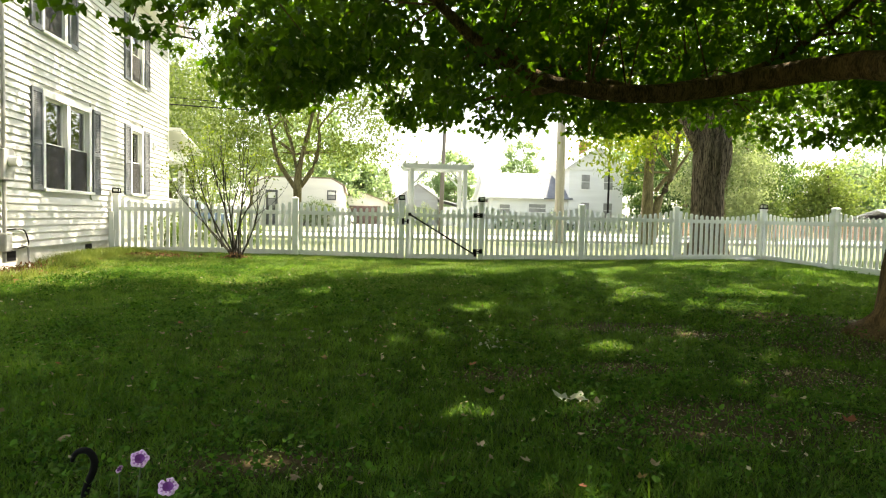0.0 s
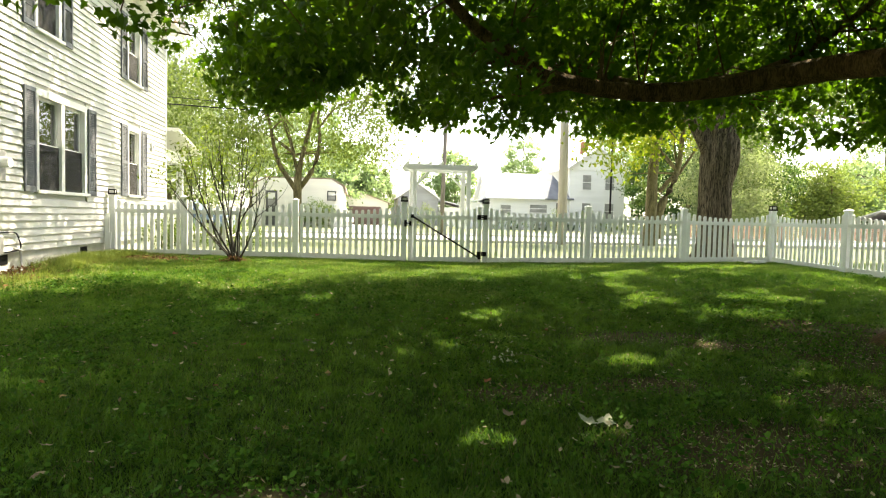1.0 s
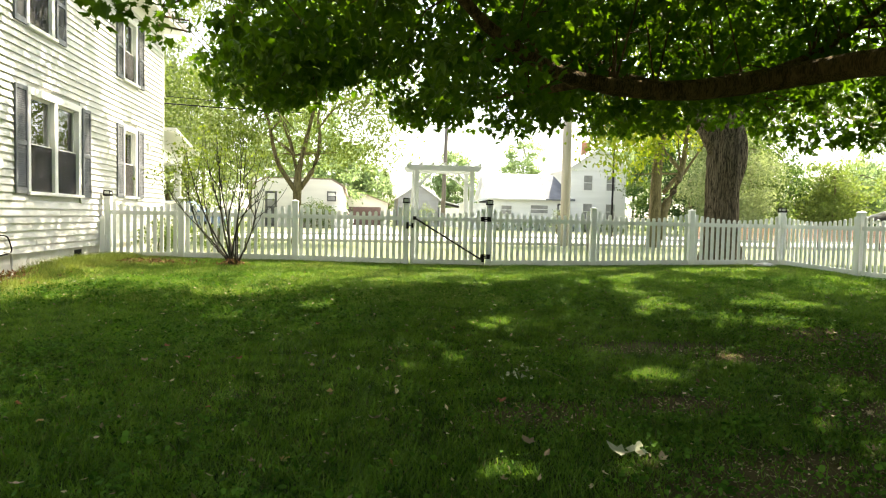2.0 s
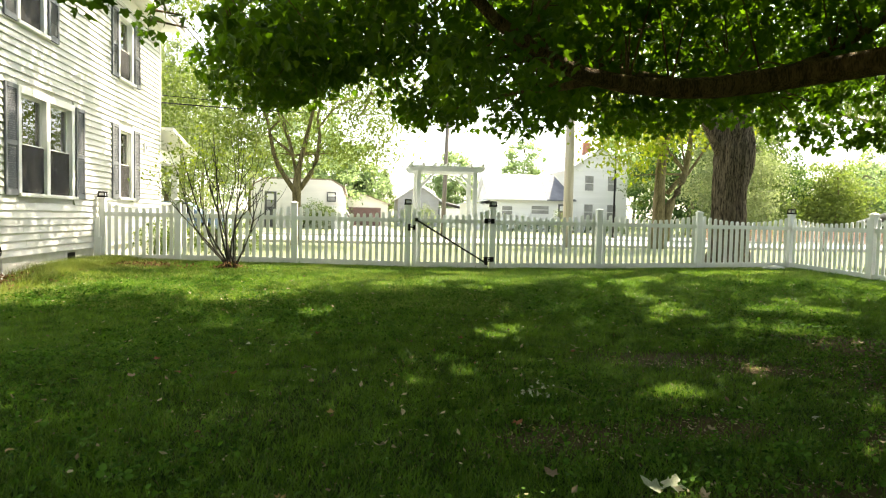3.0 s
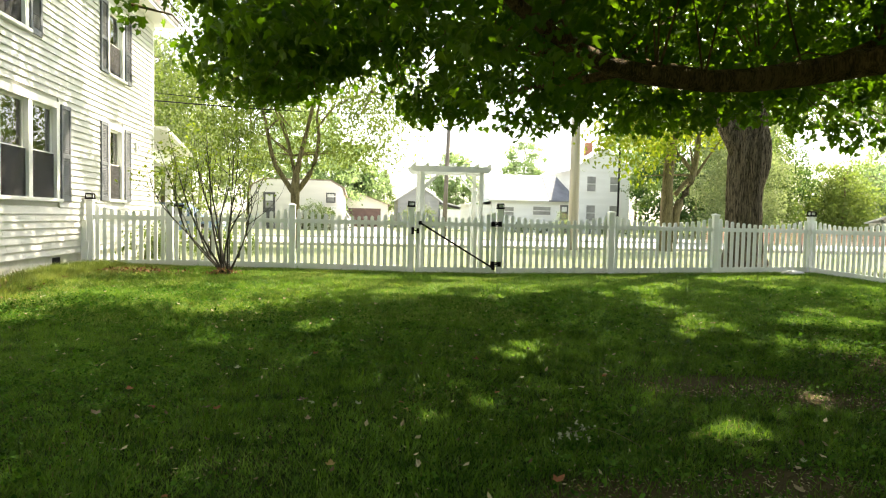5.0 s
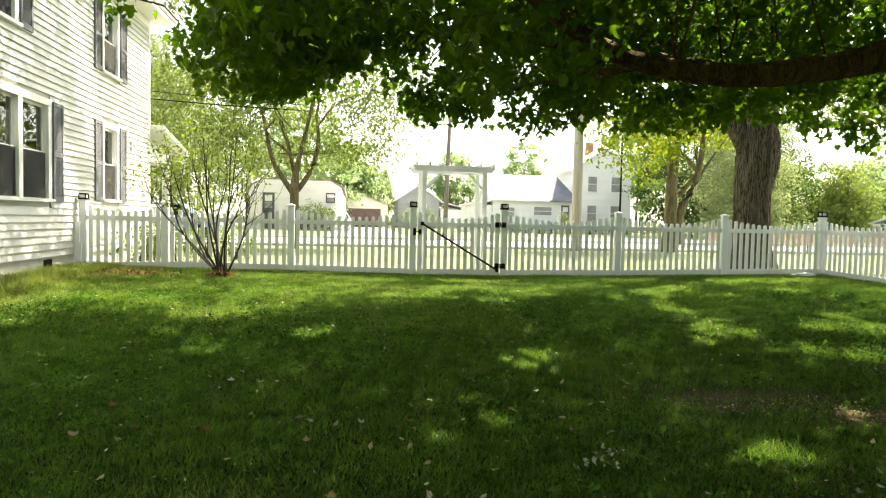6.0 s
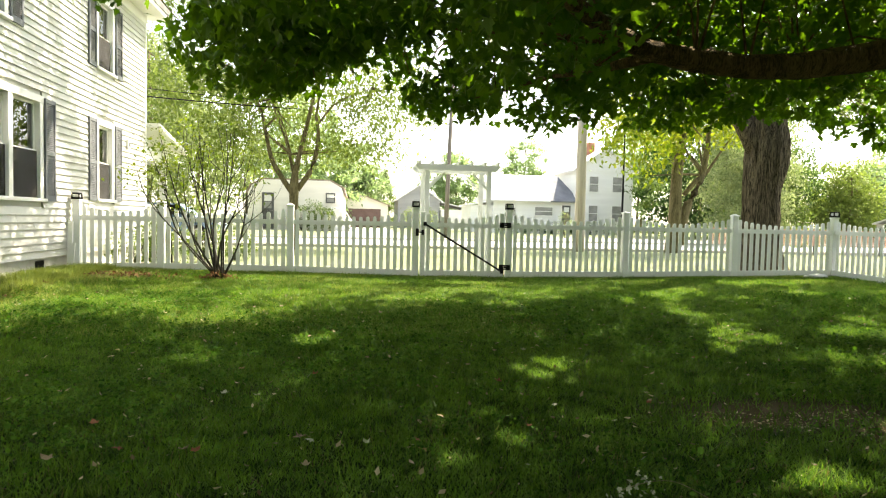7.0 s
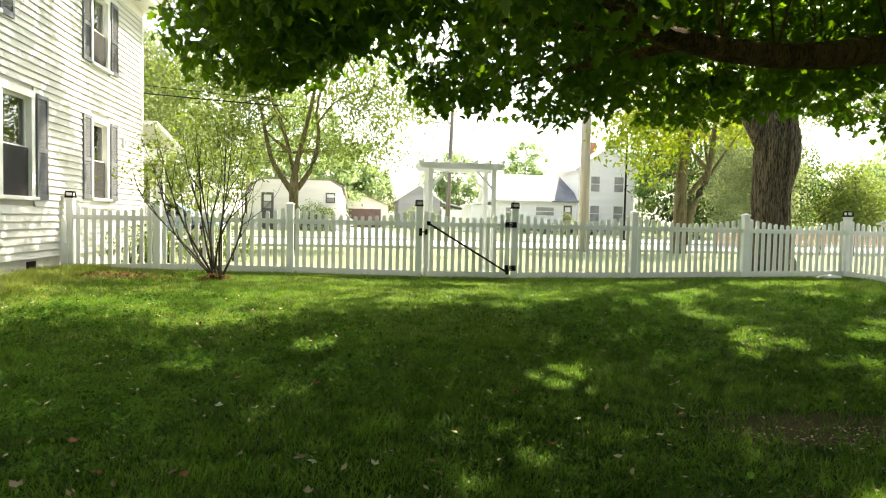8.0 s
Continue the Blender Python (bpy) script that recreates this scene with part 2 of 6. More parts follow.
gl.inputs["Roughness"].default_value = 0.02
mixg = N.new("ShaderNodeMixShader")
L.new(fr.outputs[0], mixg.inputs[0])
L.new(tr.outputs[0], mixg.inputs[1])
L.new(gl.outputs[0], mixg.inputs[2])
L.new(mixg.outputs[0], N["Material Output"].inputs["Surface"])
GLASS = m

# ---- ground ----
POSTS = [(-6.41, 0.02), (-4.90, 0.05), (-2.48, 0.02), (-0.02, -0.03), (1.90, -0.04), (4.40, -0.015), (6.85, 0.03), (9.20, 0.07)]
PX, PZ = [p[0] for p in POSTS], [p[1] for p in POSTS]


def ground_z(x, y):
    fence = np.interp(x, PX, PZ)
    w = np.exp(-(np.asarray(y, float) / 3.5) ** 2)
    near = np.clip((-np.asarray(y, float)) / 8.0, 0, 1)
    far = np.clip(np.asarray(y, float) / 6.0, 0, 1) * 0.03
    lump = 0.012 * np.sin(1.7 * np.asarray(x) + 0.6 * np.asarray(y)) + 0.010 * np.sin(0.9 * np.asarray(y) - 1.3 * np.asarray(x) + 1)
    bank = 0.05 * np.exp(-((np.asarray(x, float) + 6.55) / 0.9) ** 2) * np.clip((-np.asarray(y, float)) / 2, 0, 1) * np.clip((np.asarray(x, float) + 9) * 5, 0, 1)
    return fence * w + bank - 0.075 * near * (1 - w) + far + lump * np.clip(-np.asarray(y) / 3, 0, 1)


xs = np.concatenate([-np.geomspace(700, 20, 16), np.linspace(-18, -9, 16), np.linspace(-8.9, 10, 150), np.linspace(10.6, 18, 12), np.geomspace(20, 700, 16)])
ys = np.concatenate([-np.geomspace(500, 24, 10), np.linspace(-22, -15, 12), np.linspace(-14.9, 0.5, 124), np.linspace(1, 10, 20), np.geomspace(10.6, 900, 28)])
gx, gy = np.meshgrid(xs, ys)
gv = np.stack([gx, gy, ground_z(gx, gy)], -1).reshape(-1, 3)
nx = len(xs)
q = (np.arange(len(ys) - 1)[:, None] * nx + np.arange(nx - 1)[None, :]).ravel()
gt = np.concatenate([np.stack([q, q + 1, q + nx + 1], 1), np.stack([q, q + nx + 1, q + nx], 1)])
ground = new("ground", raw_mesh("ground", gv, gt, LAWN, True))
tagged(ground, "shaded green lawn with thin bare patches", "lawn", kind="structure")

BARE = [(0.85, -12.05, 0.75, 0.42), (1.9, -12.2, 0.6, 0.3), (-1.35, -12.45, 0.35, 0.16), (0.1, -10.9, 0.45, 0.3), (0.9, -10.9, 0.5, 0.25), (3.3, -10.1, 0.9, 0.7), (3.3, -9.4, 0.9, 0.45), (4.2, -8.7, 1.3, 0.8), (2.3, -9.5, 0.6, 0.3), (2.2, -11.2, 0.6, 0.4), (-6.3, -4.6, 0.45, 1.6), (1.6, -9.0, 0.8, 0.4), (-3.58, -1.25, 0.35, 0.25)]


def bare(x, y):
    """How thin the grass is, 0 to 1."""
    v = np.zeros(np.shape(x))
    for cx, cy, rx, ry in BARE:
        v = np.maximum(v, np.exp(-(((x - cx) / rx) ** 2 + ((y - cy) / ry) ** 2) ** 1.5))
    rip = 0.5 + 0.5 * np.sin(2.3 * x + 1.1 * np.sin(3.1 * y)) * np.sin(2.9 * y + 0.7 * np.sin(2.2 * x))
    return np.clip(v * (0.80 + 0.6 * rip) + 0.22 * rip ** 4, 0, 0.96)


wear = ground.data.attributes.new("wear", "FLOAT", "POINT")
wear.data.foreach_set("value", bare(gv[:, 0], gv[:, 1]).astype(np.float32))

# mask of the ground past the fence that gets the painted sunlit tone
turf = ground.data.attributes.new("sunlit_turf_tint", "FLOAT", "POINT")
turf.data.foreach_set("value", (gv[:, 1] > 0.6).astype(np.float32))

road = part("road", one_box(-300, 300, 11.9, 20.6, -0.2, 0.055), ASPHALT)
tagged(road, "pale sunlit street beyond the fence", "road", kind="structure")
for nm, y0, y1 in (("kerb", 11.65, 11.9), ("kerb", 20.6, 20.85)):
    tagged(part(nm, one_box(-300, 300, y0, y1, -0.2, 0.14, bevel=0.02), CONCRETE), "low concrete kerb along the street", "kerb", kind="structure")

# ---- picket fence ----
POST_W, TOP_Z = 0.127, 1.36


def picket_mesh(h):
    """A picket with a rounded top, its foot at the origin."""
    w, t = 0.037, 0.011
    out = [(-w, 0), (w, 0)] + [(w * math.cos(a), h - w + w * math.sin(a)) for a in np.linspace(0, math.pi, 7)]
    return to_mesh(prism(bmesh.new(), out, "y", -t, t), "picket", VINYL)


def post_mesh(h):
    bm = one_box(-POST_W / 2, POST_W / 2, -POST_W / 2, POST_W / 2, -0.05, h, bevel=0.006)
    return to_mesh(bm, "post", VINYL)


def cap_mesh():
    bm = one_box(-0.074, 0.074, -0.074, 0.074, 0, 0.026, bevel=0.004)
    r = bmesh.ops.create_cone(bm, cap_ends=True, segments=4, radius1=0.10, radius2=0.012, depth=0.028)
    bmesh.ops.transform(bm, verts=r["verts"], matrix=Matrix.Translation((0, 0, 0.040)) @ Matrix.Rotation(math.pi / 4, 4, "Z"))
    return to_mesh(bm, "post_cap", VINYL)


PICKETS = {}


def picket(h):
    k = round(h, 2)
    if k not in PICKETS:
        PICKETS[k] = picket_mesh(k)
    return PICKETS[k]


CAP = cap_mesh()


def beam(bm, a, b, w, z0a, z1a, z0b, z1b):
    """A straight rail from a to b (x, y), w thick, with its lower and upper edge at each end."""
    d = Vector((b[0] - a[0], b[1] - a[1], 0)).normalized()
    n = Vector((-d.y, d.x, 0)) * w / 2
    v = []
    for p, z0, z1 in ((a, z0a, z1a), (b, z0b, z1b)):
        for s, z in ((-1, z0), (1, z0), (1, z1), (-1, z1)):
            v.append(bm.verts.new((p[0] + n.x * s, p[1] + n.y * s, z)))
    for f in ((0, 1, 2, 3), (7, 6, 5, 4), (0, 4, 5, 1), (1, 5, 6, 2), (2, 6, 7, 3), (3, 7, 4, 0)):
        bm.faces.new([v[i] for i in f])
    bmesh.ops.recalc_face_normals(bm, faces=bm.faces[:])
    return bm


def panel(parent, a, b, za, zb, inset=POST_W / 2, dip=0.135, count=None):
    """Rails and pickets between two posts; the tops of the pickets sag towards the middle."""
    A, B = Vector(a), Vector(b)
    d = (B - A).normalized()
    L_ = (B - A).length - 2 * inset
    A = A + d * inset
    B = B - d * inset
    turn = Matrix.Rotation(math.atan2(d.y, d.x), 4, "Z")
    part("bottom_rail", beam(bmesh.new(), A, B, 0.052, za + 0.012, za + 0.165, zb + 0.012, zb + 0.165), VINYL, parent)
    part("top_rail", beam(bmesh.new(), A, B, 0.052, 1.005, 1.093, 1.005, 1.093), VINYL, parent)
    n = count or max(3, round(L_ / 0.1405))
    for i in range(n):
        f = (i + 0.5) / n
        s = 2 * f - 1
        p = A.lerp(B, f)
        z = za + (zb - za) * f + 0.10
        h = TOP_Z - 0.045 - dip * (1 - s * s) ** 0.9 - z
        place("picket", picket(h), parent, Matrix.Translation((p.x, p.y, TOP_Z - 0.045 - dip * (1 - s * s) ** 0.9 - round(h, 2))) @ turn)


fence = thing("picket_fence", (-6.43, 0, 0.1), "white vinyl picket fence with scalloped top across the yard", "fence")
side_fence = thing("picket_fence", (9.3, -2.4, 0), "white vinyl picket fence running along the side of the yard", "fence")


def post(parent, x, y, z0):
    me = post_mesh(TOP_Z - z0)
    place("post", me, parent, Matrix.Translation((x, y, z0)))
    place("post_cap", CAP, parent, Matrix.Translation((x, y, TOP_Z)))


for x, z in POSTS:
    post(fence, x, 0, z)
for i in (0, 1, 2, 4, 5, 6):
    panel(fence, (POSTS[i][0], 0), (POSTS[i + 1][0], 0), POSTS[i][1], POSTS[i + 1][1])
SIDE = [(9.20, 0.0, 0.07), (9.30, -2.40, 0.0), (9.40, -4.84, -0.02), (9.50, -7.28, -0.05), (9.60, -9.72, -0.07)]
for i in range(1, len(SIDE)):
    post(side_fence, *SIDE[i])
    panel(side_fence, SIDE[i - 1][:2], SIDE[i][:2], SIDE[i - 1][2], SIDE[i][2])

# gate
gate = thing("picket_gate", (0.97, 0, 0.02), "closed white vinyl picket gate with black diagonal brace", "gate")
GX0, GX1 = 0.08, 1.80
for x0, x1, nm in ((GX0, GX0 + 0.09, "gate_stile"), (GX1 - 0.09, GX1, "gate_stile")):
    part(nm, one_box(x0, x1, -0.03, 0.03, 0.0, 1.31, bevel=0.004), VINYL, gate)
part("bottom_rail", one_box(GX0 + 0.09, GX1 - 0.09, -0.026, 0.026, 0.0, 0.13), VINYL, gate)
part("top_rail", one_box(GX0 + 0.09, GX1 - 0.09, -0.026, 0.026, 1.005, 1.093), VINYL, gate)
for i in range(11):
    f = (i + 0.5) / 11
    s = 2 * f - 1
    x = GX0 + 0.09 + f * (GX1 - GX0 - 0.18)
    top = TOP_Z - 0.06 - 0.11 * (1 - s * s) ** 0.9
    h = round(top - 0.10, 2)
    place("picket", picket(h), gate, Matrix.Translation((x, 0, top - h)))
bm = bmesh.new()
tube(bm, [(GX0 + 0.09, -0.05, 1.065), (GX1 - 0.04, -0.05, 0.12)], [0.019, 0.019], 8)
part("brace_rod", bm, BLACK, gate, "black diagonal brace rod", smooth=True)
for x, z in ((GX0 + 0.09, 1.065), (GX1 - 0.04, 0.12)):
    part("brace_bracket", one_box(x - 0.035, x + 0.035, -0.060, -0.026, z - 0.04, z + 0.04, bevel=0.006), BLACK, gate, "black bracket")
for z in (1.07, 0.21):
    bm = one_box(GX1 - 0.10, GX1 - 0.012, -0.050, -0.027, z - 0.055, z + 0.055, bevel=0.006)
    box(bm, GX1 + 0.045, GX1 + 0.125, -0.085, -0.064, z - 0.055, z + 0.055, bevel=0.006)
    box(bm, GX1 - 0.012, GX1 + 0.045, -0.080, -0.045, z - 0.020, z + 0.020, bevel=0.006)
    for dz in (-0.04, 0.04):
        box(bm, GX1 - 0.012, GX1 + 0.045, -0.078, -0.046, z + dz - 0.012, z + dz + 0.012)
    part("hinge", bm, BLACK, gate, "black gate hinge")
bm = one_box(GX0 + 0.02, GX0 + 0.07, -0.055, -0.030, 0.84, 0.95, bevel=0.008)
box(bm, -0.02, 0.04, -0.092, -0.064, 0.82, 0.97, bevel=0.008)
box(bm, 0.03, GX0 + 0.03, -0.075, -0.060, 0.885, 0.91)
part("latch", bm, BLACK, gate, "black gate latch")


def solar_light(x, y, group="solar lights on the fence posts"):
    """A small lantern that sits on a post."""
    z = TOP_Z + 0.055
    ob = thing("post_light", (x, y, z), "small black solar lantern on a white fence post", "post light", group)
    part("base", one_box(x - 0.078, x + 0.078, y - 0.078, y + 0.078, z - 0.022, z + 0.012, bevel=0.004), BLACK, ob)
    bm = one_box(x - 0.055, x + 0.055, y - 0.055, y + 0.055, z + 0.012, z + 0.075, bevel=0.012)
    part("lens", bm, LENS, ob, "frosted clear lens")
    for sx in (-1, 1):
        for sy in (-1, 1):
            part("corner_post", one_box(x + sx * 0.062 - 0.009, x + sx * 0.062 + 0.009, y + sy * 0.062 - 0.009, y + sy * 0.062 + 0.009, z + 0.012, z + 0.075), BLACK, ob)
    part("lid", one_box(x - 0.072, x + 0.072, y - 0.072, y + 0.072, z + 0.075, z + 0.100, bevel=0.010), BLACK, ob)


LENS = surface("frosted_lens", (0.75, 0.77, 0.78), (0.85, 0.86, 0.86), 0.2, 5, 50, 0.0)
for i in (0, 3, 4, 7):
    solar_light(POSTS[i][0], 0)

# ---- white house beside the yard ----
HX = -6.55
Y0, Y1 = -12.0, 4.28
EAVE = 6.03
house = thing("house", (HX - 4, -4, 0), "two-storey white clapboard house with grey shutters", "house")
# openings on the side wall: y0, y1, z0, z1 of the casing, and the number of sashes side by side
WINDOWS = [(-3.11, -1.05, 1.31, 3.11, 2), (1.24, 2.18, 1.37, 3.09, 1), (-3.11, -2.13, 4.06, 5.61, 1), (1.24, 2.22, 4.09, 5.66, 1)]
BASE_Z = 0.345
EXPO = 0.1235


def cuts(z0, z1):
    """The stretches of wall left between the openings in a band of height."""
    out, y = [], Y0
    for a, b, c, d, _ in sorted(WINDOWS):
        if c < z1 - 0.01 and d > z0 + 0.01:
            out.append((y, a))
            y = b
    out.append((y, Y1))
    return out


def pierced_wall(ys_, zs_, x0, x1, holes):
    """One connected wall slab with openings."""
    bm = bmesh.new()
    grid = {}

    def vert(i, k, x):
        if (i, k, x) not in grid:
            grid[i, k, x] = bm.verts.new((x, ys_[i], zs_[k]))
        return grid[i, k, x]
    solid = set()
    for i in range(len(ys_) - 1):
        for k in range(len(zs_) - 1):
            my_, mz_ = (ys_[i] + ys_[i + 1]) / 2, (zs_[k] + zs_[k + 1]) / 2
            if not any(a < my_ < b and c < mz_ < d for a, b, c, d in holes):
                solid.add((i, k))
    for i, k in solid:
        for x in (x0, x1):
            bm.faces.new([vert(i, k, x), vert(i + 1, k, x), vert(i + 1, k + 1, x), vert(i, k + 1, x)])
        for di, dk, a, b in ((-1, 0, (i, k), (i, k + 1)), (1, 0, (i + 1, k), (i + 1, k + 1)), (0, -1, (i, k), (i + 1, k)), (0, 1, (i, k + 1), (i + 1, k + 1))):
            if (i + di, k + dk) not in solid:
                bm.faces.new([vert(*a, x0), vert(*b, x0), vert(*b, x1), vert(*a, x1)])
    bmesh.ops.recalc_face_normals(bm, faces=bm.faces[:])
    return bm


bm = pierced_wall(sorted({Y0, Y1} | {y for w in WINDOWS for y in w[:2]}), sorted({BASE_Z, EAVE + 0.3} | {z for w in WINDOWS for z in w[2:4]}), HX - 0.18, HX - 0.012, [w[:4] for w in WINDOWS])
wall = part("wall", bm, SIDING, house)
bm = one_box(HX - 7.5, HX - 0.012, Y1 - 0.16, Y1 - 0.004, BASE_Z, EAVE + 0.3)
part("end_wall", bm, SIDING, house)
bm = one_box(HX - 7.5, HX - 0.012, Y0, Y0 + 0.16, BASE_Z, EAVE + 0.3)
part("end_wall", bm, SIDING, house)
# room surfaces coloured dark so that the interior looks unlit
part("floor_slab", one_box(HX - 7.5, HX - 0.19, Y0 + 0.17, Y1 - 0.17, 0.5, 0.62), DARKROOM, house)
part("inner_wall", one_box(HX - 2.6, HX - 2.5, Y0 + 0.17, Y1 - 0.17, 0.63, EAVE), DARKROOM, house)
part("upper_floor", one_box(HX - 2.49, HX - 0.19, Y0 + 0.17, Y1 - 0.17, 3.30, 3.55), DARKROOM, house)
bm = one_box(HX - 7.5, HX - 0.035, Y0 + 0.02, Y1 - 0.02, -0.5, BASE_Z - 0.004)
part("foundation", bm, FOUNDATION, house, "painted foundation with a vent")
part("foundation_vent", one_box(HX - 0.034, HX - 0.022, -1.23, -0.93, 0.13, 0.30), BLACK, house, "dark foundation vent")
part("foundation_vent", one_box(HX - 0.034, HX - 0.022, -4.25, -3.94, 0.15, 0.31), BLACK, house, "dark foundation vent")
z = BASE_Z
MESHES = {}
while z < EAVE - 0.02:
    for a, b in cuts(z, z + EXPO):
        # butt long boards now and then
        splits = [a]
        while b - splits[-1] > 4.2:
            splits.append(splits[-1] + random.uniform(2.2, 3.7))
        splits.append(b)
        for s, e in zip(splits, splits[1:]):
            key = round(e - s, 2)
            if key not in MESHES:
                prof = [(-0.011, 0.004), (0.031, 0.0), (0.033, 0.007), (0.002, EXPO + 0.012), (-0.011, EXPO + 0.012)]
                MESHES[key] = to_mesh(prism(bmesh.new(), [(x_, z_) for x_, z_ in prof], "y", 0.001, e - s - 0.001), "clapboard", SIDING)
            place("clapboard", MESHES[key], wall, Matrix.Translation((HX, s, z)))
    z += EXPO
part("corner_board", one_box(HX - 0.08, HX + 0.030, Y1 - 0.002, Y1 + 0.10, BASE_Z, EAVE + 0.1, bevel=0.004), TRIM, house)
part("frieze_board", one_box(HX, HX + 0.036, Y0, Y1, EAVE - 0.16, EAVE + 0.06, bevel=0.004), TRIM, house)
part("soffit", one_box(HX - 0.1, HX + 0.50, Y0 - 0.3, Y1 + 0.5, EAVE + 0.065, EAVE + 0.10), TRIM, house)
part("fascia", one_box(HX + 0.50, HX + 0.53, Y0 - 0.3, Y1 + 0.5, EAVE + 0.03, EAVE + 0.24), TRIM, house)
ROOFING = surface("grey_shingle", (0.10, 0.10, 0.105), (0.20, 0.20, 0.205), 0.9, 1.5, 25, 0.4, stretch=(1, 1, 1))
bm = prism(bmesh.new(), [(HX + 0.55, EAVE + 0.12), (HX - 4.0, EAVE + 2.6), (HX - 8.2, EAVE + 0.12), (HX - 8.2, EAVE + 0.30), (HX - 4.0, EAVE + 2.8), (HX + 0.55, EAVE + 0.30)], "y", Y0 - 0.3, Y1 + 0.5)
part("roof", bm, ROOFING, house)
bm = prism(bmesh.new(), [(HX, EAVE + 0.301), (HX - 4.0, EAVE + 2.55), (HX - 7.5, EAVE + 0.301)], "y", Y1 - 0.15, Y1 - 0.005)
part("gable", bm, SIDING, house)


m, N, L, b = nodes_of("insect_mesh")
b.inputs["Base Color"].default_value = (0.014, 0.014, 0.014, 1)
b.inputs["Roughness"].default_value = 0.8
tr = N.new("ShaderNodeBsdfTransparent")
mixs = N.new("ShaderNodeMixShader")
mixs.inputs[0].default_value = 0.82
L.new(tr.outputs[0], mixs.inputs[1])
L.new(b.outputs[0], mixs.inputs[2])
L.new(mixs.outputs[0], N["Material Output"].inputs["Surface"])
SCREEN = m
# bluish grey that paints the sky's reflection behind paired upper panes
SKY_SHEEN = surface("sky_sheen_sheet", (0.46, 0.52, 0.53), (0.62, 0.68, 0.69), 0.9, 3, 60, 0.1)


def window(y0, y1, z0, z1, n, upper=False):
    """A double-hung window: casing, sill, mullion, two sashes high, glass, curtain."""
    win = part("window", bmesh.new(), TRIM, house)
    c = 0.105
    bm = bmesh.new()
    box(bm, HX - 0.10, HX + 0.032, y0, y0 + c, z0 + 0.06, z1 - c, bevel=0.004)
    box(bm, HX - 0.10, HX + 0.032, y1 - c, y1, z0 + 0.06, z1 - c, bevel=0.004)
    box(bm, HX - 0.10, HX + 0.036, y0 - 0.01, y1 + 0.01, z1 - c - 0.02, z1, bevel=0.004)
    part("window_frame", bm, TRIM, win)
    part("window_sill", one_box(HX - 0.10, HX + 0.085, y0 - 0.04, y1 + 0.04, z0, z0 + 0.06, bevel=0.006), TRIM, win)
    w = (y1 - y0 - 2 * c - (n - 1) * 0.13) / n
    for k in range(n):
        a = y0 + c + k * (w + 0.13)
        b_ = a + w
        if k:
            part("mullion", one_box(HX - 0.10, HX + 0.026, a - 0.13, a, z0 + 0.06, z1 - c - 0.021, bevel=0.004), TRIM, win)
        zm = (z0 + z1 - c) / 2 + 0.01
        for lo, hi, x in ((z0 + 0.062, zm + 0.018, HX - 0.045), (zm - 0.018, z1 - c - 0.022, HX - 0.075)):
            bm = bmesh.new()
            s = 0.040
            box(bm, x - 0.014, x + 0.014, a + 0.002, a + s, lo, hi)
            box(bm, x - 0.014, x + 0.014, b_ - s, b_ - 0.002, lo, hi)
            box(bm, x - 0.014, x + 0.013, a + s, b_ - s, lo, lo + s)
            box(bm, x - 0.014, x + 0.013, a + s, b_ - s, hi - s, hi)
            part("sash", bm, TRIM, win)
            g = part("pane", one_box(x - 0.003, x + 0.003, a + s - 0.004, b_ - s + 0.004, lo + s - 0.004, hi - s + 0.004), GLASS, win)
            g.visible_shadow = False
        # single windows get a roller blind, paired ones a sheet imitating reflected sky
        part("blind", one_box(HX - 0.108, HX - 0.101, a + 0.005, b_ - 0.005, zm + (0.04 if n == 1 else 0.10), z1 - c - 0.03), CURTAIN if n == 1 else SKY_SHEEN, win, "pale roller blind" if n == 1 else "grey sheet imitating the sky reflection")
        part("insect_screen", one_box(HX - 0.026, HX - 0.023, a + 0.01, b_ - 0.01, z0 + 0.07, zm), SCREEN, win, "grey insect screen")
        # a curtain gathered in soft folds behind the lower part
        cols = 24
        bm = bmesh.new()
        rows_ = []
        for zz in (z0 + 0.05, z1 - 0.12):
            rows_.append([bm.verts.new((HX - 0.24 + 0.018 * math.sin(j * 1.9 + k), a - 0.05 + (b_ - a + 0.1) * (0.30 if not upper else 0.36) * j / cols, zz)) for j in range(cols + 1)])
        for j in range(cols):
            bm.faces.new((rows_[0][j], rows_[0][j + 1], rows_[1][j + 1], rows_[1][j]))
        part("curtain", bm, CURTAIN, win, "pale curtain", smooth=True)


def shutter(y0, y1, z0, z1):
    """A louvred shutter fixed flat to the wall."""
    x = HX + 0.024
    bm = bmesh.new()
    s = 0.052
    box(bm, x, x + 0.034, y0, y0 + s, z0, z1, bevel=0.003)
    box(bm, x, x + 0.034, y1 - s, y1, z0, z1, bevel=0.003)
    zm = z0 + 0.47 * (z1 - z0)
    for a, b_ in ((z0, z0 + 0.09), (zm - 0.035, zm + 0.035), (z1 - 0.07, z1)):
        box(bm, x, x + 0.033, y0 + s, y1 - s, a, b_)
    sh = part("shutter", bm, SHUTTER, house, "grey louvred shutter")
    bm = bmesh.new()
    for a, b_ in ((z0 + 0.09, zm - 0.035), (zm + 0.035, z1 - 0.07)):
        n = int((b_ - a) / 0.034)
        for i in range(n):
            zz = a + (i + 0.5) * (b_ - a) / n
            box(bm, -0.003, 0.003, y0 + s, y1 - s, -0.020, 0.020, m=Matrix.Translation((x + 0.016, 0, zz)) @ Matrix.Rotation(radians(-38), 4, "Y"))
    part("louvre", bm, SHUTTER, sh, kind="stuff")


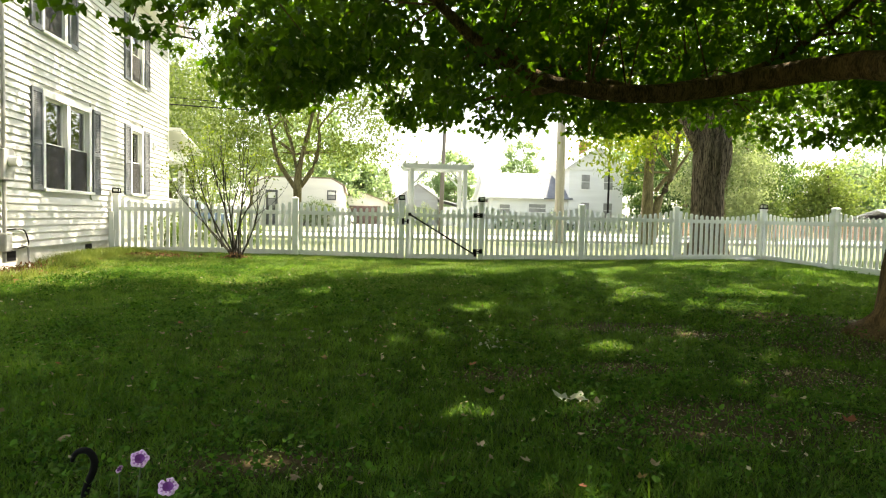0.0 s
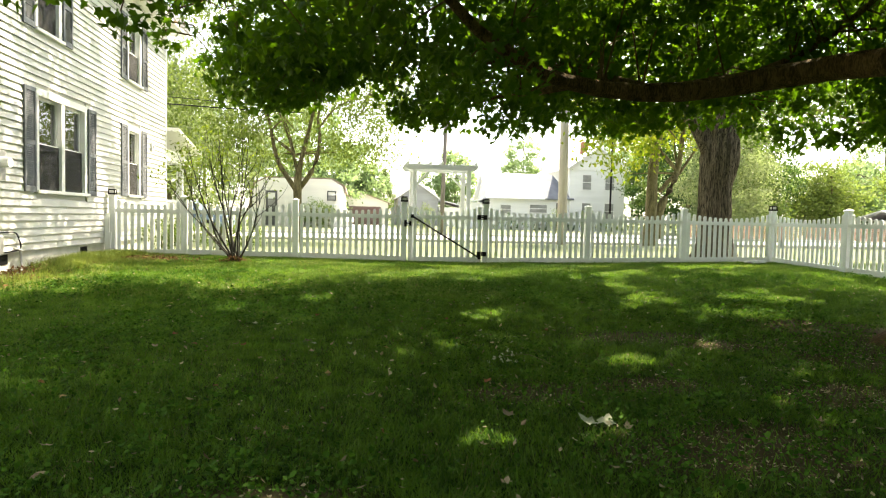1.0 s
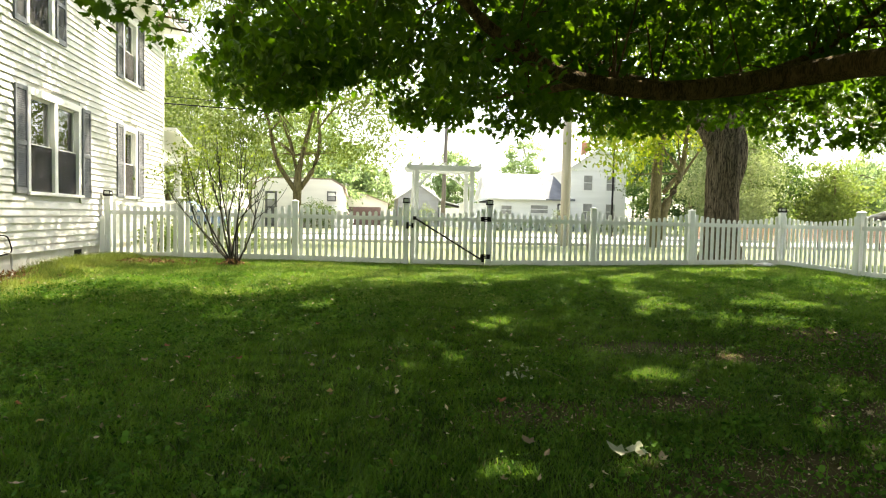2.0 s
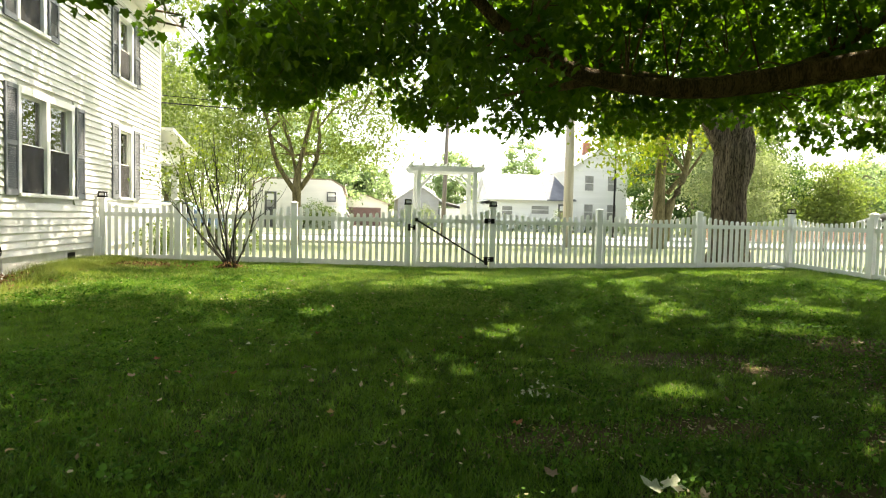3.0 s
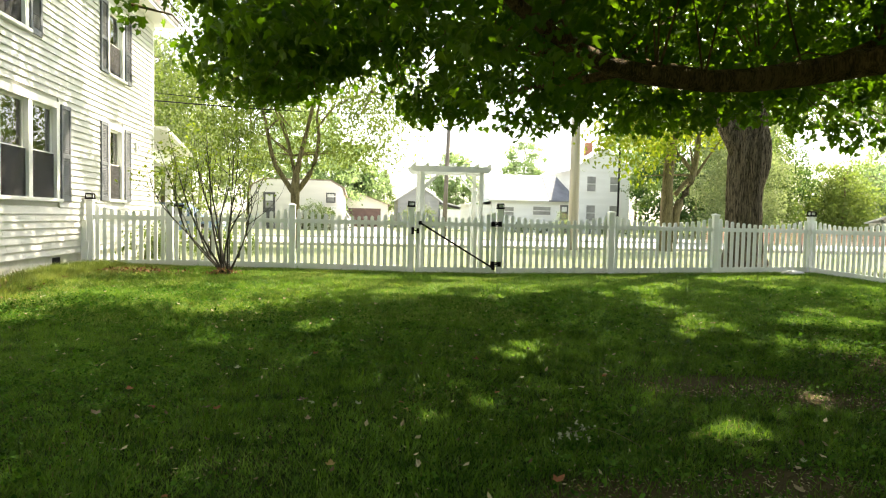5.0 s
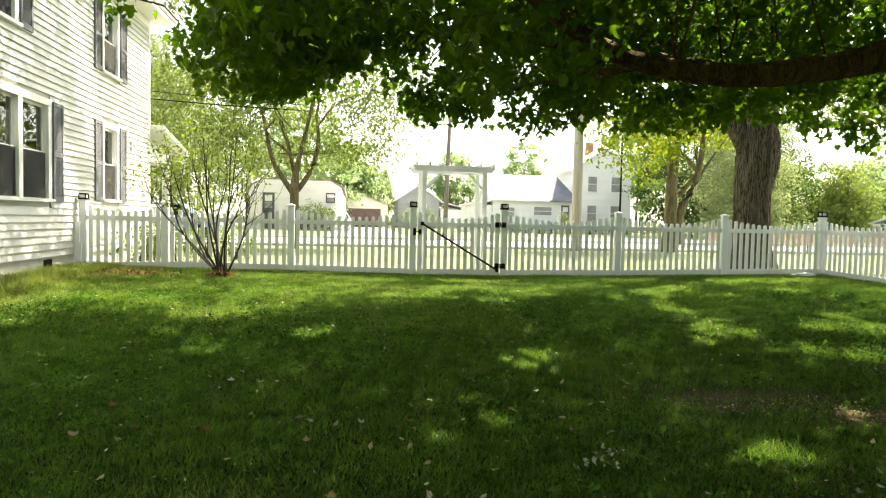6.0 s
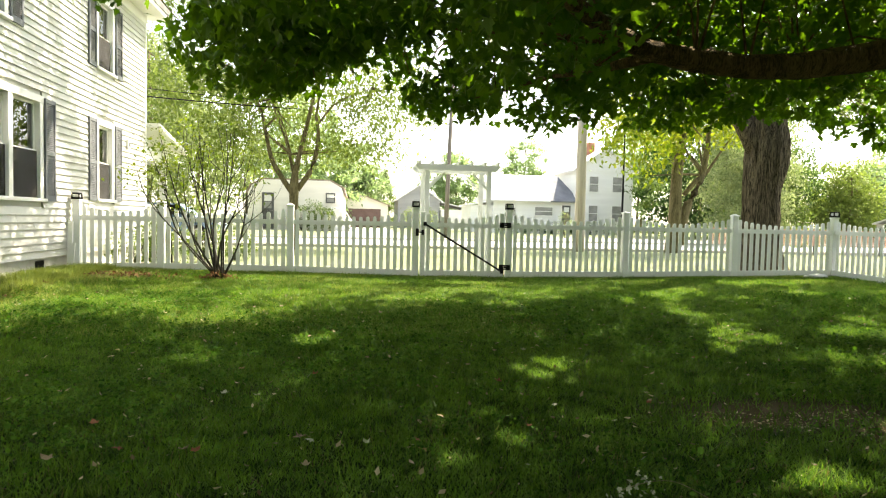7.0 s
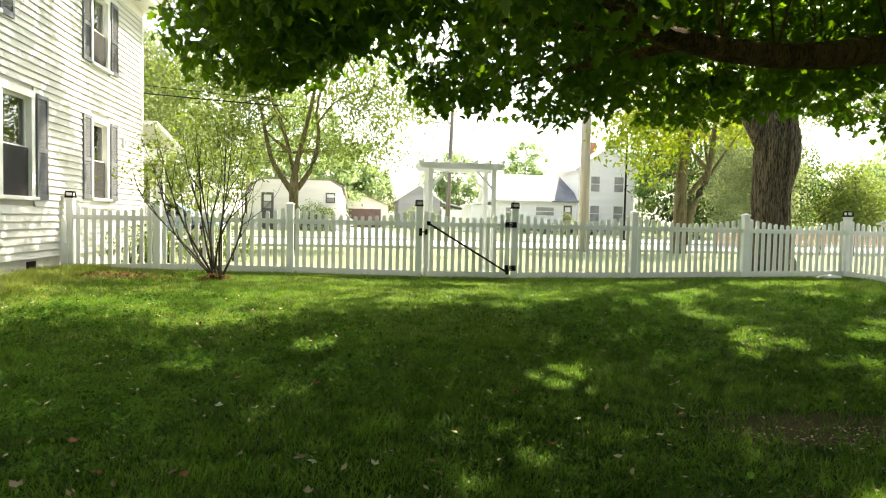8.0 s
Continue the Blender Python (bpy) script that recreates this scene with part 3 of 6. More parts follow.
for i, w in enumerate(WINDOWS):
    window(*w, upper=w[2] > 3)
    shutter(w[0] - 0.42, w[0] - 0.035, w[2] + 0.02, w[3] - 0.03)
    shutter(w[1] + 0.035, w[1] + 0.42, w[2] + 0.02, w[3] - 0.03)

# porch on the street side
PX0, PY1 = HX - 6.0, 6.50
part("porch_floor", one_box(PX0, HX, Y1 + 0.10, PY1, 0.25, 0.55, bevel=0.01), TRIM, house)
bm = bmesh.new()
prism(bm, [(Y1 + 0.11, 3.34), (PY1 + 0.55, 2.88), (PY1 + 0.55, 2.98), (Y1 + 0.11, 3.44)], "x", PX0, HX + 0.35)
part("porch_roof", bm, TRIM, house, "pale porch roof")
part("porch_beam", one_box(PX0, HX - 0.02, PY1 - 0.25, PY1 - 0.03, 2.52, 2.83), TRIM, house)
part("porch_beam", one_box(HX - 0.24, HX - 0.02, Y1 + 0.11, PY1 - 0.26, 2.52, 2.84), TRIM, house)
for x in (HX - 0.14, HX - 2.6, HX - 5.0):
    bm = one_box(x - 0.09, x + 0.09, PY1 - 0.23, PY1 - 0.05, 0.551, 2.51, bevel=0.01)
    box(bm, x - 0.12, x + 0.12, PY1 - 0.26, PY1 - 0.02, 0.551, 0.70, bevel=0.01)
    part("porch_column", bm, TRIM, house)
bm = one_box(HX - 0.17, HX - 0.11, Y1 + 0.12, PY1 - 0.24, 1.33, 1.40)
box(bm, HX - 0.17, HX - 0.11, Y1 + 0.12, PY1 - 0.24, 0.66, 0.71)
part("porch_rail", bm, TRIM, house)
for i in range(15):
    y = Y1 + 0.2 + i * 0.118
    part("baluster", one_box(HX - 0.155, HX - 0.125, y, y + 0.03, 0.711, 1.329), TRIM, house)

# ---- trees ----
MAPLE_OUT = [(0, 0.02), (0.34, -0.10), (0.31, 0.10), (0.56, 0.36), (0.26, 0.44), (0.26, 0.62), (0, 0.92)]


def maple_leaf():
    """Places and triangles of one lobed leaf with its stalk at the origin, one unit long."""
    right = [(x, y) for x, y in MAPLE_OUT]
    left = [(-x, y) for x, y in MAPLE_OUT[1:-1]][::-1]
    out = right + left
    v = [(0, 0.30, 0.0)] + [(x, y, -0.25 * abs(x) - 0.10 * max(0, y - 0.4)) for x, y in out]
    n = len(out)
    return np.array(v), np.array([(0, 1 + i, 1 + (i + 1) % n) for i in range(n)])


def coarse_leaf():
    """A lobed leaf in few triangles, for the parts of a crown high overhead."""
    v = np.array([(0, 0, 0), (0.42, 0.05, -0.08), (0.20, 0.38, 0), (0, 0.95, -0.08), (-0.20, 0.38, 0), (-0.42, 0.05, -0.08)], float)
    return v, np.array([(0, 1, 2), (0, 2, 4), (2, 3, 4), (0, 4, 5)])


def simple_leaf():
    """A plain pointed leaf, folded a little along its middle."""
    v = np.array([(0, 0, 0), (0.28, 0.42, -0.07), (0, 1, 0), (-0.28, 0.42, -0.07)], float)
    return v, np.array([(0, 1, 2), (0, 2, 3)])


# gaps in the crowns through which the sun reaches the lawn: x, y, half width, half depth
GAPS = [(-4.60, -3.97, 0.42, 0.34), (-3.82, -4.31, 0.40, 0.38), (-2.95, -5.20, 0.42, 0.34), (-2.55, -3.31, 0.40, 0.30), (-1.62, -6.6, 0.18, 0.28), (-2.54, -7.26, 0.16, 0.13), (-0.28, -3.34, 0.42, 0.28), (0.58, -2.44, 0.62, 0.30)]
GAPS += [(0.79, -1.21, 0.45, 0.30), (1.49, -1.35, 0.60, 0.30), (1.51, -3.12, 0.50, 0.38), (0.80, -3.90, 0.24, 0.20), (3.71, -2.88, 0.28, 0.48), (2.83, -3.59, 0.22, 0.30), (3.45, -3.99, 0.20, 0.26), (4.58, -2.21, 0.20, 0.50)]
GAPS += [(3.32, -4.89, 0.26, 0.46), (3.23, -5.58, 0.24, 0.34), (3.01, -6.25, 0.24, 0.50), (2.51, -6.88, 0.13, 0.22), (0.50, -7.78, 0.17, 0.28), (0.25, -7.88, 0.15, 0.20), (6.02, -1.30, 0.28, 0.36), (6.70, -1.15, 0.28, 0.26)]
GAPS += [(6.41, -2.90, 0.25, 0.26), (7.78, -1.07, 0.50, 0.26), (8.71, -3.24, 0.55, 0.40), (4.29, -6.31, 0.16, 0.28), (4.78, -6.36, 0.24, 0.50), (5.30, -6.33, 0.20, 0.40), (3.70, -7.80, 0.26, 0.22), (3.32, -7.6, 0.15, 0.20), (5.22, -5.45, 0.14, 0.28)]
GAPS += [(-0.34, -8.86, 0.12, 0.12), (-0.25, -9.35, 0.12, 0.13), (1.06, -10.10, 0.17, 0.15), (-0.30, -11.78, 0.17, 0.13), (0.14, -11.24, 0.10, 0.11), (2.23, -9.37, 0.13, 0.12), (1.26, -12.60, 0.12, 0.10), (-4.78, -6.13, 0.22, 0.22), (-3.76, -7.45, 0.12, 0.11), (-5.7, -2.83, 0.34, 0.5)]


def lit_gap(w):
    """Which leaf places stand in a gap of the crown, seen along the sun."""
    gx_, gy_ = w[:, 0] - SUN_DIR.x / SUN_DIR.z * w[:, 2], w[:, 1] - SUN_DIR.y / SUN_DIR.z * w[:, 2]
    rag = 1.1 + 0.9 * np.sin(9 * gx_ + 4 * np.sin(5 * gy_)) * np.sin(8 * gy_ + 3 * np.sin(6 * gx_)) + 0.5 * np.sin(21 * gx_ + 3 * np.sin(13 * gy_)) * np.sin(19 * gy_)
    hole = np.zeros(len(w), bool)
    for cx, cy, rx, ry in GAPS:
        hole |= ((gx_ - cx) / rx) ** 2 + ((gy_ - cy) / ry) ** 2 < 1.45 * rag
    mottle = 0.45 * np.sin(11 * gx_ + 2 * np.sin(7 * gy_)) * np.sin(13 * gy_ + np.sin(9 * gx_)) + np.sin(3.1 * gx_ + 1.6 * np.sin(2.7 * gy_)) * np.sin(5.0 * gy_ + 1.5 * np.sin(2.3 * gx_))
    open_ = np.interp(gy_, [-7.5, -4.8, -3.0, -1.0], [1.4, 0.92, 0.62, 0.48]) - np.where(gx_ < -1.5, 0.08, 0.0)
    hole |= (gy_ > -7.5) & (mottle > open_) & (gx_ < 9.5) & (gx_ > -5.9)
    # broken streaks of sun on the house wall, wider towards the street
    wz = (-6.55 - gx_) * SUN_DIR.z / SUN_DIR.x
    wy = gy_ + SUN_DIR.y / SUN_DIR.z * wz
    streak = np.sin(1.5 * wy + 1.9 * wz + 1.2 * np.sin(1.3 * wy)) + 0.5 * np.sin(4.1 * wy + 1.6 * wz)
    hole |= (gx_ <= -5.9) & (streak > np.interp(wy, [-6, -1, 0.6, 4], [1.15, 0.95, -0.2, -0.5]))
    return hole


def scatter(name, where, sizes, shape, material, rng, droop=0.5, flat=0.5):
    """One mesh of many leaves at the given places, each turned at random. flat: how level they lie."""
    v, t = shape
    n = len(where)
    yaw = rng.uniform(0, 2 * np.pi, n)
    pitch = -droop + rng.normal(0, 1 - flat * 0.6, n)
    roll = rng.normal(0, 1.2 - flat, n)
    cy, sy, cp, sp, cr, sr = np.cos(yaw), np.sin(yaw), np.cos(pitch), np.sin(pitch), np.cos(roll), np.sin(roll)
    R = np.empty((n, 3, 3))
    R[:, 0] = np.stack([cy * cr - sy * sp * sr, -sy * cp, cy * sr + sy * sp * cr], 1)
    R[:, 1] = np.stack([sy * cr + cy * sp * sr, cy * cp, sy * sr - cy * sp * cr], 1)
    R[:, 2] = np.stack([-cp * sr, sp, cp * cr], 1)
    pts = np.einsum("nij,vj->nvi", R, v) * sizes[:, None, None] + where[:, None, :]
    tri = (np.arange(n)[:, None, None] * len(v) + t[None]).reshape(-1, 3)
    return raw_mesh(name, pts.reshape(-1, 3), tri, material)


def clumps(rng, centres, radii, per, squash=0.6):
    """Leaf places gathered round clump centres."""
    c = np.repeat(centres, per, 0)
    r = np.repeat(radii, per)
    d = rng.normal(0, 1, (len(c), 3)) * 0.55
    d[:, 2] *= squash
    return c + d * r[:, None]


def in_ellipsoid(rng, n, c, r, shell=0.5):
    """Places in an ellipsoid, more of them near its skin."""
    d = rng.normal(0, 1, (n, 3))
    d /= np.linalg.norm(d, axis=1)[:, None]
    s = rng.uniform(shell ** 3, 1, n) ** (1 / 3)
    return np.array(c) + d * s[:, None] * np.array(r)


def branches(bm, start, ends, r0, rng, sag=0.1, sides=6):
    """Limbs that bend from start to each end."""
    for e in ends:
        s, e = np.array(start, float), np.array(e, float)
        mid = s + (e - s) * 0.5 + np.array([rng.normal(0, 0.08), rng.normal(0, 0.08), 0.12 - sag]) * np.linalg.norm(e - s)
        p, r = curve_pts([(*s, r0), (*mid, r0 * 0.6), (*e, r0 * 0.15)], 7)
        tube(bm, p, r, sides, 0.1, rng.uniform(0, 9))


def tree(name, base, label, bark, leaf, trunk_keys, blobs, clump_n, per, size, seed, category="tree", clump_r=0.55, shape=None, group="", sides=12, limbs=6, ridge=0.0):
    """A tree: trunk and limbs in one mesh, a crown of clumped leaves in another. blobs: (centre, radii) of the crown's masses."""
    rng = np.random.default_rng(seed)
    ob = thing(name, base, label, category, group)
    B = np.array(base)
    bm = bmesh.new()
    p, r = curve_pts([(B[0] + x, B[1] + y, B[2] + z, w) for x, y, z, w in trunk_keys[0]], 14 if not ridge else 60)
    tube(bm, p, r, sides, 0.16 if not ridge else 0.05, seed, ridge)
    tips = [np.array(p[-1])]
    for keys in trunk_keys[1:]:
        p, r = curve_pts([(B[0] + x, B[1] + y, B[2] + z, w) for x, y, z, w in keys], 10)
        tube(bm, p, r, max(6, min(sides - 4, 16)), 0.14, seed + 3)
        tips.append(np.array(p[-1]))
    vol = np.array([np.prod(b_[1]) ** (2 / 3) for b_ in blobs])
    cs, rs = [], []
    for (c, rad), share in zip(blobs, vol / vol.sum()):
        n = max(4, int(clump_n * share))
        m_ = B + np.array(c)
        q_ = in_ellipsoid(rng, n, m_, rad, 0.45)
        lump = np.array([1 + 0.55 * noise.noise(Vector(w_) * 2.2 + Vector((seed * 1.7, 0, 0))) for w_ in (q_ - m_) / np.array(rad)])
        cs.append(m_ + (q_ - m_) * lump[:, None])
    cs = np.concatenate(cs)
    cs[:, 2] = np.maximum(cs[:, 2], B[2] + 0.4)
    for tip in tips:
        near = cs[np.argsort(np.linalg.norm(cs - tip, axis=1))[:40]]
        branches(bm, tip, near[rng.choice(len(near), min(limbs, len(near)), False)], 0.035 + 0.25 * trunk_keys[0][-1][3], rng)
    part("trunk", bm, bark, ob, smooth=True)
    rs = rng.uniform(0.6, 1.4, len(cs)) * clump_r
    where = clumps(rng, cs, rs, per)
    if name == "shade_tree":
        where = where[~lit_gap(where)]
    me = scatter("crown", where, rng.uniform(0.7, 1.3, len(where)) * size, shape or simple_leaf(), leaf, rng)
    place("crown", me, ob, kind="stuff")
    return ob


# the maple that shades the yard
rng = np.random.default_rng(11)
maple = thing("maple_tree", (4.05, -10.3, -0.08), "large shade maple with a low spreading limb", "tree")
bm = bmesh.new()
p, r = curve_pts([(4.58, -9.7, -0.35, 0.98), (4.58, -9.7, -0.08, 0.74), (4.59, -9.7, 0.15, 0.53), (4.60, -9.7, 0.9, 0.42), (4.62, -9.75, 2.2, 0.40), (4.48, -10.0, 3.4, 0.34), (4.4, -10.4, 6.0, 0.25), (4.2, -10.2, 9.0, 0.10)], 22)
tube(bm, p, r, 20, 0.22, 3)
BOUGHS = [
    [(4.60, -9.75, 2.42, 0.19), (4.66, -8.85, 2.77, 0.165), (4.45, -7.95, 2.90, 0.150), (3.80, -7.35, 2.82, 0.138), (2.90, -7.30, 2.67, 0.120), (2.10, -7.38, 2.62, 0.105), (1.33, -7.46, 2.69, 0.090), (0.75, -7.72, 2.84, 0.075), (0.20, -8.05, 3.05, 0.062), (-0.35, -8.5, 3.40, 0.045), (-0.9, -9.0, 3.9, 0.02)],
]
BOUGHS += [
    [(3.70, -7.28, 2.86, 0.06), (4.40, -7.2, 3.16, 0.052), (5.20, -7.1, 3.66, 0.045), (6.1, -6.9, 4.40, 0.035), (6.8, -6.4, 5.2, 0.018)],
    [(1.45, -7.42, 2.66, 0.06), (1.22, -6.4, 2.74, 0.040), (1.17, -4.94, 2.98, 0.032), (0.75, -4.3, 2.92, 0.022), (0.2, -3.7, 2.85, 0.010)],
    [(1.20, -5.2, 2.95, 0.028), (1.75, -4.3, 3.15, 0.018), (2.3, -3.5, 3.2, 0.008)],
]
BOUGHS += [
    [(2.6, -7.32, 2.66, 0.06), (2.2, -5.8, 3.2, 0.05), (1.9, -4.6, 3.55, 0.04), (0.9, -3.6, 3.7, 0.015)],
    [(3.3, -7.3, 2.72, 0.07), (4.2, -5.4, 3.3, 0.05), (5.0, -4.2, 3.5, 0.03), (5.8, -3.6, 3.3, 0.012)],
    [(2.2, -5.8, 3.2, 0.04), (0.6, -5.5, 3.35, 0.035), (-0.9, -5.2, 3.4, 0.025), (-2.0, -5.1, 3.2, 0.012)],
    [(4.15, -10.35, 3.2, 0.20), (2.6, -9.9, 4.2, 0.15), (0.4, -9.2, 4.8, 0.10), (-1.8, -8.6, 4.6, 0.05), (-3.0, -8.3, 4.0, 0.02)],
]
BOUGHS += [
    [(-1.8, -8.6, 4.6, 0.05), (-2.2, -10.0, 3.6, 0.02), (-2.35, -10.8, 2.6, 0.008), (-2.42, -10.95, 2.2, 0.004)],
    [(-1.8, -8.6, 4.6, 0.04), (-2.6, -7.2, 3.9, 0.012), (-3.25, -6.88, 3.5, 0.006), (-3.4, -6.82, 3.05, 0.003)],
    [(-0.9, -5.2, 3.4, 0.018), (-2.4, -4.2, 3.7, 0.008), (-3.2, -4.1, 3.62, 0.005), (-3.62, -4.04, 3.5, 0.003)],
]
BOUGHS += [
    [(4.2, -10.4, 3.8, 0.20), (3.6, -8.6, 5.2, 0.14), (2.4, -6.4, 6.2, 0.09), (1.0, -4.2, 6.4, 0.03)],
    [(4.2, -10.4, 3.4, 0.18), (5.8, -8.6, 4.4, 0.13), (7.0, -6.4, 4.9, 0.08), (7.8, -4.4, 4.9, 0.03)],
    [(4.3, -10.4, 4.6, 0.17), (5.6, -12.2, 6.0, 0.11), (6.6, -14.0, 6.6, 0.04)],
    [(4.25, -10.4, 4.2, 0.17), (2.4, -12.2, 5.6, 0.11), (0.6, -13.8, 6.0, 0.04)],
]
tips = []
for k, keys in enumerate(BOUGHS):
    p, r = curve_pts(keys, 16)
    tube(bm, p, r, 12 if k == 0 else 8, 0.12, k)
    tips += p[4:]
part("trunk", bm, BARK, maple, smooth=True)


SKIRT_X = [-4.2, -3.19, -2.91, -2.63, -2.34, -1.96, -1.38, -0.8, -0.54, -0.39, -0.14, 0.06, 0.31, 0.61, 0.92, 1.13, 1.43, 1.65, 1.86, 2.16, 2.53, 2.7, 3.02, 3.24, 3.67, 4.1, 4.65, 4.98, 5.31, 5.88, 6.23, 6.58, 7.06, 7.41, 7.88, 8.35, 8.81, 9.15, 11.5]
SKIRT_Z = [3.2, 2.86, 2.6, 2.52, 2.63, 2.83, 2.84, 2.81, 2.58, 2.36, 2.46, 2.33, 2.31, 2.75, 2.56, 2.31, 2.6, 2.49, 2.42, 2.82, 2.7, 2.55, 2.46, 2.39, 2.54, 2.6, 2.89, 2.83, 2.94, 2.94, 2.71, 2.8, 2.52, 2.48, 2.5, 2.76, 3.0, 3.12, 2.7]


def skirt(x, y):
    """Height of the crown's underside."""
    return np.interp(x, SKIRT_X, SKIRT_Z) + 0.12 * np.maximum(0.0, y + 3.8) - 0.14 * np.clip((x - 5.6) / 0.5, 0, 1) + 0.06 * np.sin(5.0 * y + 2.0 * x)


LIMB_X, LIMB_Y = [0.5, 1.3, 2.1, 2.9, 3.8, 4.5, 4.7], [-7.8, -7.46, -7.38, -7.3, -7.35, -7.95, -8.85]
cs = []
while len(cs) < 2900:
    x, y, u = rng.uniform(-4.0, 11.5), rng.uniform(-17.5, 1.0), rng.uniform(0, 1)
    e = ((x - 4.4) / 7.4) ** 2 + ((y + 9.0) / 6.6) ** 2
    if e < 1 + 0.10 * math.sin(3 * x + 2 * y):
        top = 3.2 + 6.0 * math.sqrt(max(0.0, 1 - e * 0.9))
        lo = skirt(x, y) + 0.16 + (0.9 if y < -8.5 else 0)
        z = lo + u ** 1.6 * (top - lo)
        if noise.noise(Vector((x * 0.55, y * 0.55, z * 0.3))) > 0.27 and z > 3.9:
            continue
    else:
        continue
    if x < -2.62 + 0.2 * math.sin(4 * y) and z < 6.5:
        continue
    if x < -1 and y < -9.5 and z < 3.6:
        continue
    # the low limb hangs free on the side towards the yard
    if x > 1.3 and y < np.interp(x, LIMB_X, LIMB_Y) + 0.35 and z < max(3.3, 1.2 + 0.27 * math.hypot(x + 1, y + 15.3)):
        continue
    cs.append((x, y, z))
# the thick lower corner of the crown towards the house
cs += [tuple(c_) for c_ in in_ellipsoid(rng, 62, (-2.05, -5.7, 3.15), (0.95, 1.1, 0.72), 0.2)]
cs += [tuple(c_) for c_ in in_ellipsoid(rng, 50, (-2.1, -4.5, 3.3), (0.8, 0.7, 0.75), 0.2)]
cs += [tuple(c_) for c_ in in_ellipsoid(rng, 150, (6.2, -2.8, 4.9), (3.8, 2.2, 1.3), 0.1)]
cs += [tuple(c_) for c_ in in_ellipsoid(rng, 70, (2.6, -3.0, 5.0), (1.6, 1.4, 1.2), 0.1)]
cs = np.array(cs)
bm = bmesh.new()
T_ = np.array(tips)
for c in cs[::3]:
    k = np.argmin(np.linalg.norm(T_ - c, axis=1) + rng.uniform(0, 0.8, len(T_)))
    if np.linalg.norm(T_[k] - c) < 3.2:
        mid = (T_[k] + c) / 2 + np.array([0, 0, 0.18])
        tube(bm, [T_[k], mid, c], [0.016, 0.010, 0.004], 4)
part("twig", bm, BARK, maple, kind="stuff")
# leaves hang in sprays along drooping shoots
PER = 33
out = np.stack([cs[:, 0] - 4.4, cs[:, 1] + 9.0], 1)
out /= np.linalg.norm(out, axis=1)[:, None] + 1e-6
ax_ = np.column_stack([out * rng.uniform(0.2, 1.0, (len(cs), 1)) + rng.normal(0, 0.45, (len(cs), 2)), rng.normal(-0.42, 0.28, len(cs))])
ax_ *= rng.uniform(0.35, 0.75, len(cs))[:, None]
f_ = rng.uniform(-0.45, 0.55, (len(cs), PER))
where = (cs[:, None, :] + ax_[:, None, :] * f_[:, :, None] + rng.normal(0, 1, (len(cs), PER, 3)) * np.array([0.12, 0.12, 0.075]) * (1.1 - 0.7 * f_[:, :, None])).reshape(-1, 3)
low = skirt(where[:, 0], where[:, 1]) + rng.normal(0.0, 0.05, len(where))
where = where[(where[:, 2] > low) | (where[:, 1] < -6.5)]
where = where[~lit_gap(where)]
# sprays of leaves that hang out towards the house
spray = np.array([(-2.38, -10.95, 2.13), (-2.44, -10.96, 2.22), (-2.22, -10.9, 2.26), (-2.30, -10.9, 2.36), (-2.62, -10.95, 2.36), (-2.86, -10.9, 2.36), (-3.0, -10.85, 2.36), (-3.1, -10.8, 2.42),
                  (-3.40, -6.82, 3.06), (-3.36, -6.86, 3.22), (-3.28, -6.9, 3.38), (-3.16, -6.9, 3.5), (-3.60, -4.04, 3.5), (-3.3, -4.1, 3.6), (-2.95, -5.2, 3.2), (-2.8, -5.3, 3.35)])
near_ = clumps(rng, spray, np.full(len(spray), 0.13), 17, 0.8)
place("spray", scatter("spray", near_, rng.uniform(0.055, 0.095, len(near_)), maple_leaf(), MAPLE_LEAF, rng, 0.85, 0.6), maple, kind="stuff")
# the upper leaves are plainer than those that hang low
top = where[:, 2] > 1.9 + 0.40 * np.maximum(0, where[:, 1] + 15.3)
me = scatter("crown", where[~top], rng.uniform(0.085, 0.145, (~top).sum()), maple_leaf(), MAPLE_LEAF, rng, 0.85, 0.65)
place("crown", me, maple, kind="stuff")
me = scatter("crown_top", where[top], rng.uniform(0.12, 0.19, top.sum()), coarse_leaf(), MAPLE_LEAF, rng, 0.5, 0.7)
place("crown_top", me, maple, kind="stuff")
# unseen high leaves added over the fence and towards the house for dappled shade
k = 700
z = rng.uniform(7.0, 9.8, k)
c = np.stack([rng.uniform(-9.0, 9.5, k) + SUN_DIR.x / SUN_DIR.z * z, rng.uniform(-4.4, 1.0, k) + SUN_DIR.y / SUN_DIR.z * z, z], 1)
z = rng.uniform(8.0, 11.0, 420)
c = np.concatenate([c, np.stack([rng.uniform(-11.0, -6.2, 420) + SUN_DIR.x / SUN_DIR.z * z, rng.uniform(-6.5, 3.5, 420) + SUN_DIR.y / SUN_DIR.z * z, z], 1)])
c = c[c[:, 2] > 1.4 + 0.35 * (c[:, 1] + 15.3)]
where = clumps(rng, c, rng.uniform(0.4, 0.8, len(c)), 22, 0.5)
where = where[~lit_gap(where)]
me = scatter("high_crown", where, rng.uniform(0.13, 0.19, len(where)), coarse_leaf(), MAPLE_LEAF, rng, 0.4, 0.8)
place("high_crown", me, maple, kind="stuff")
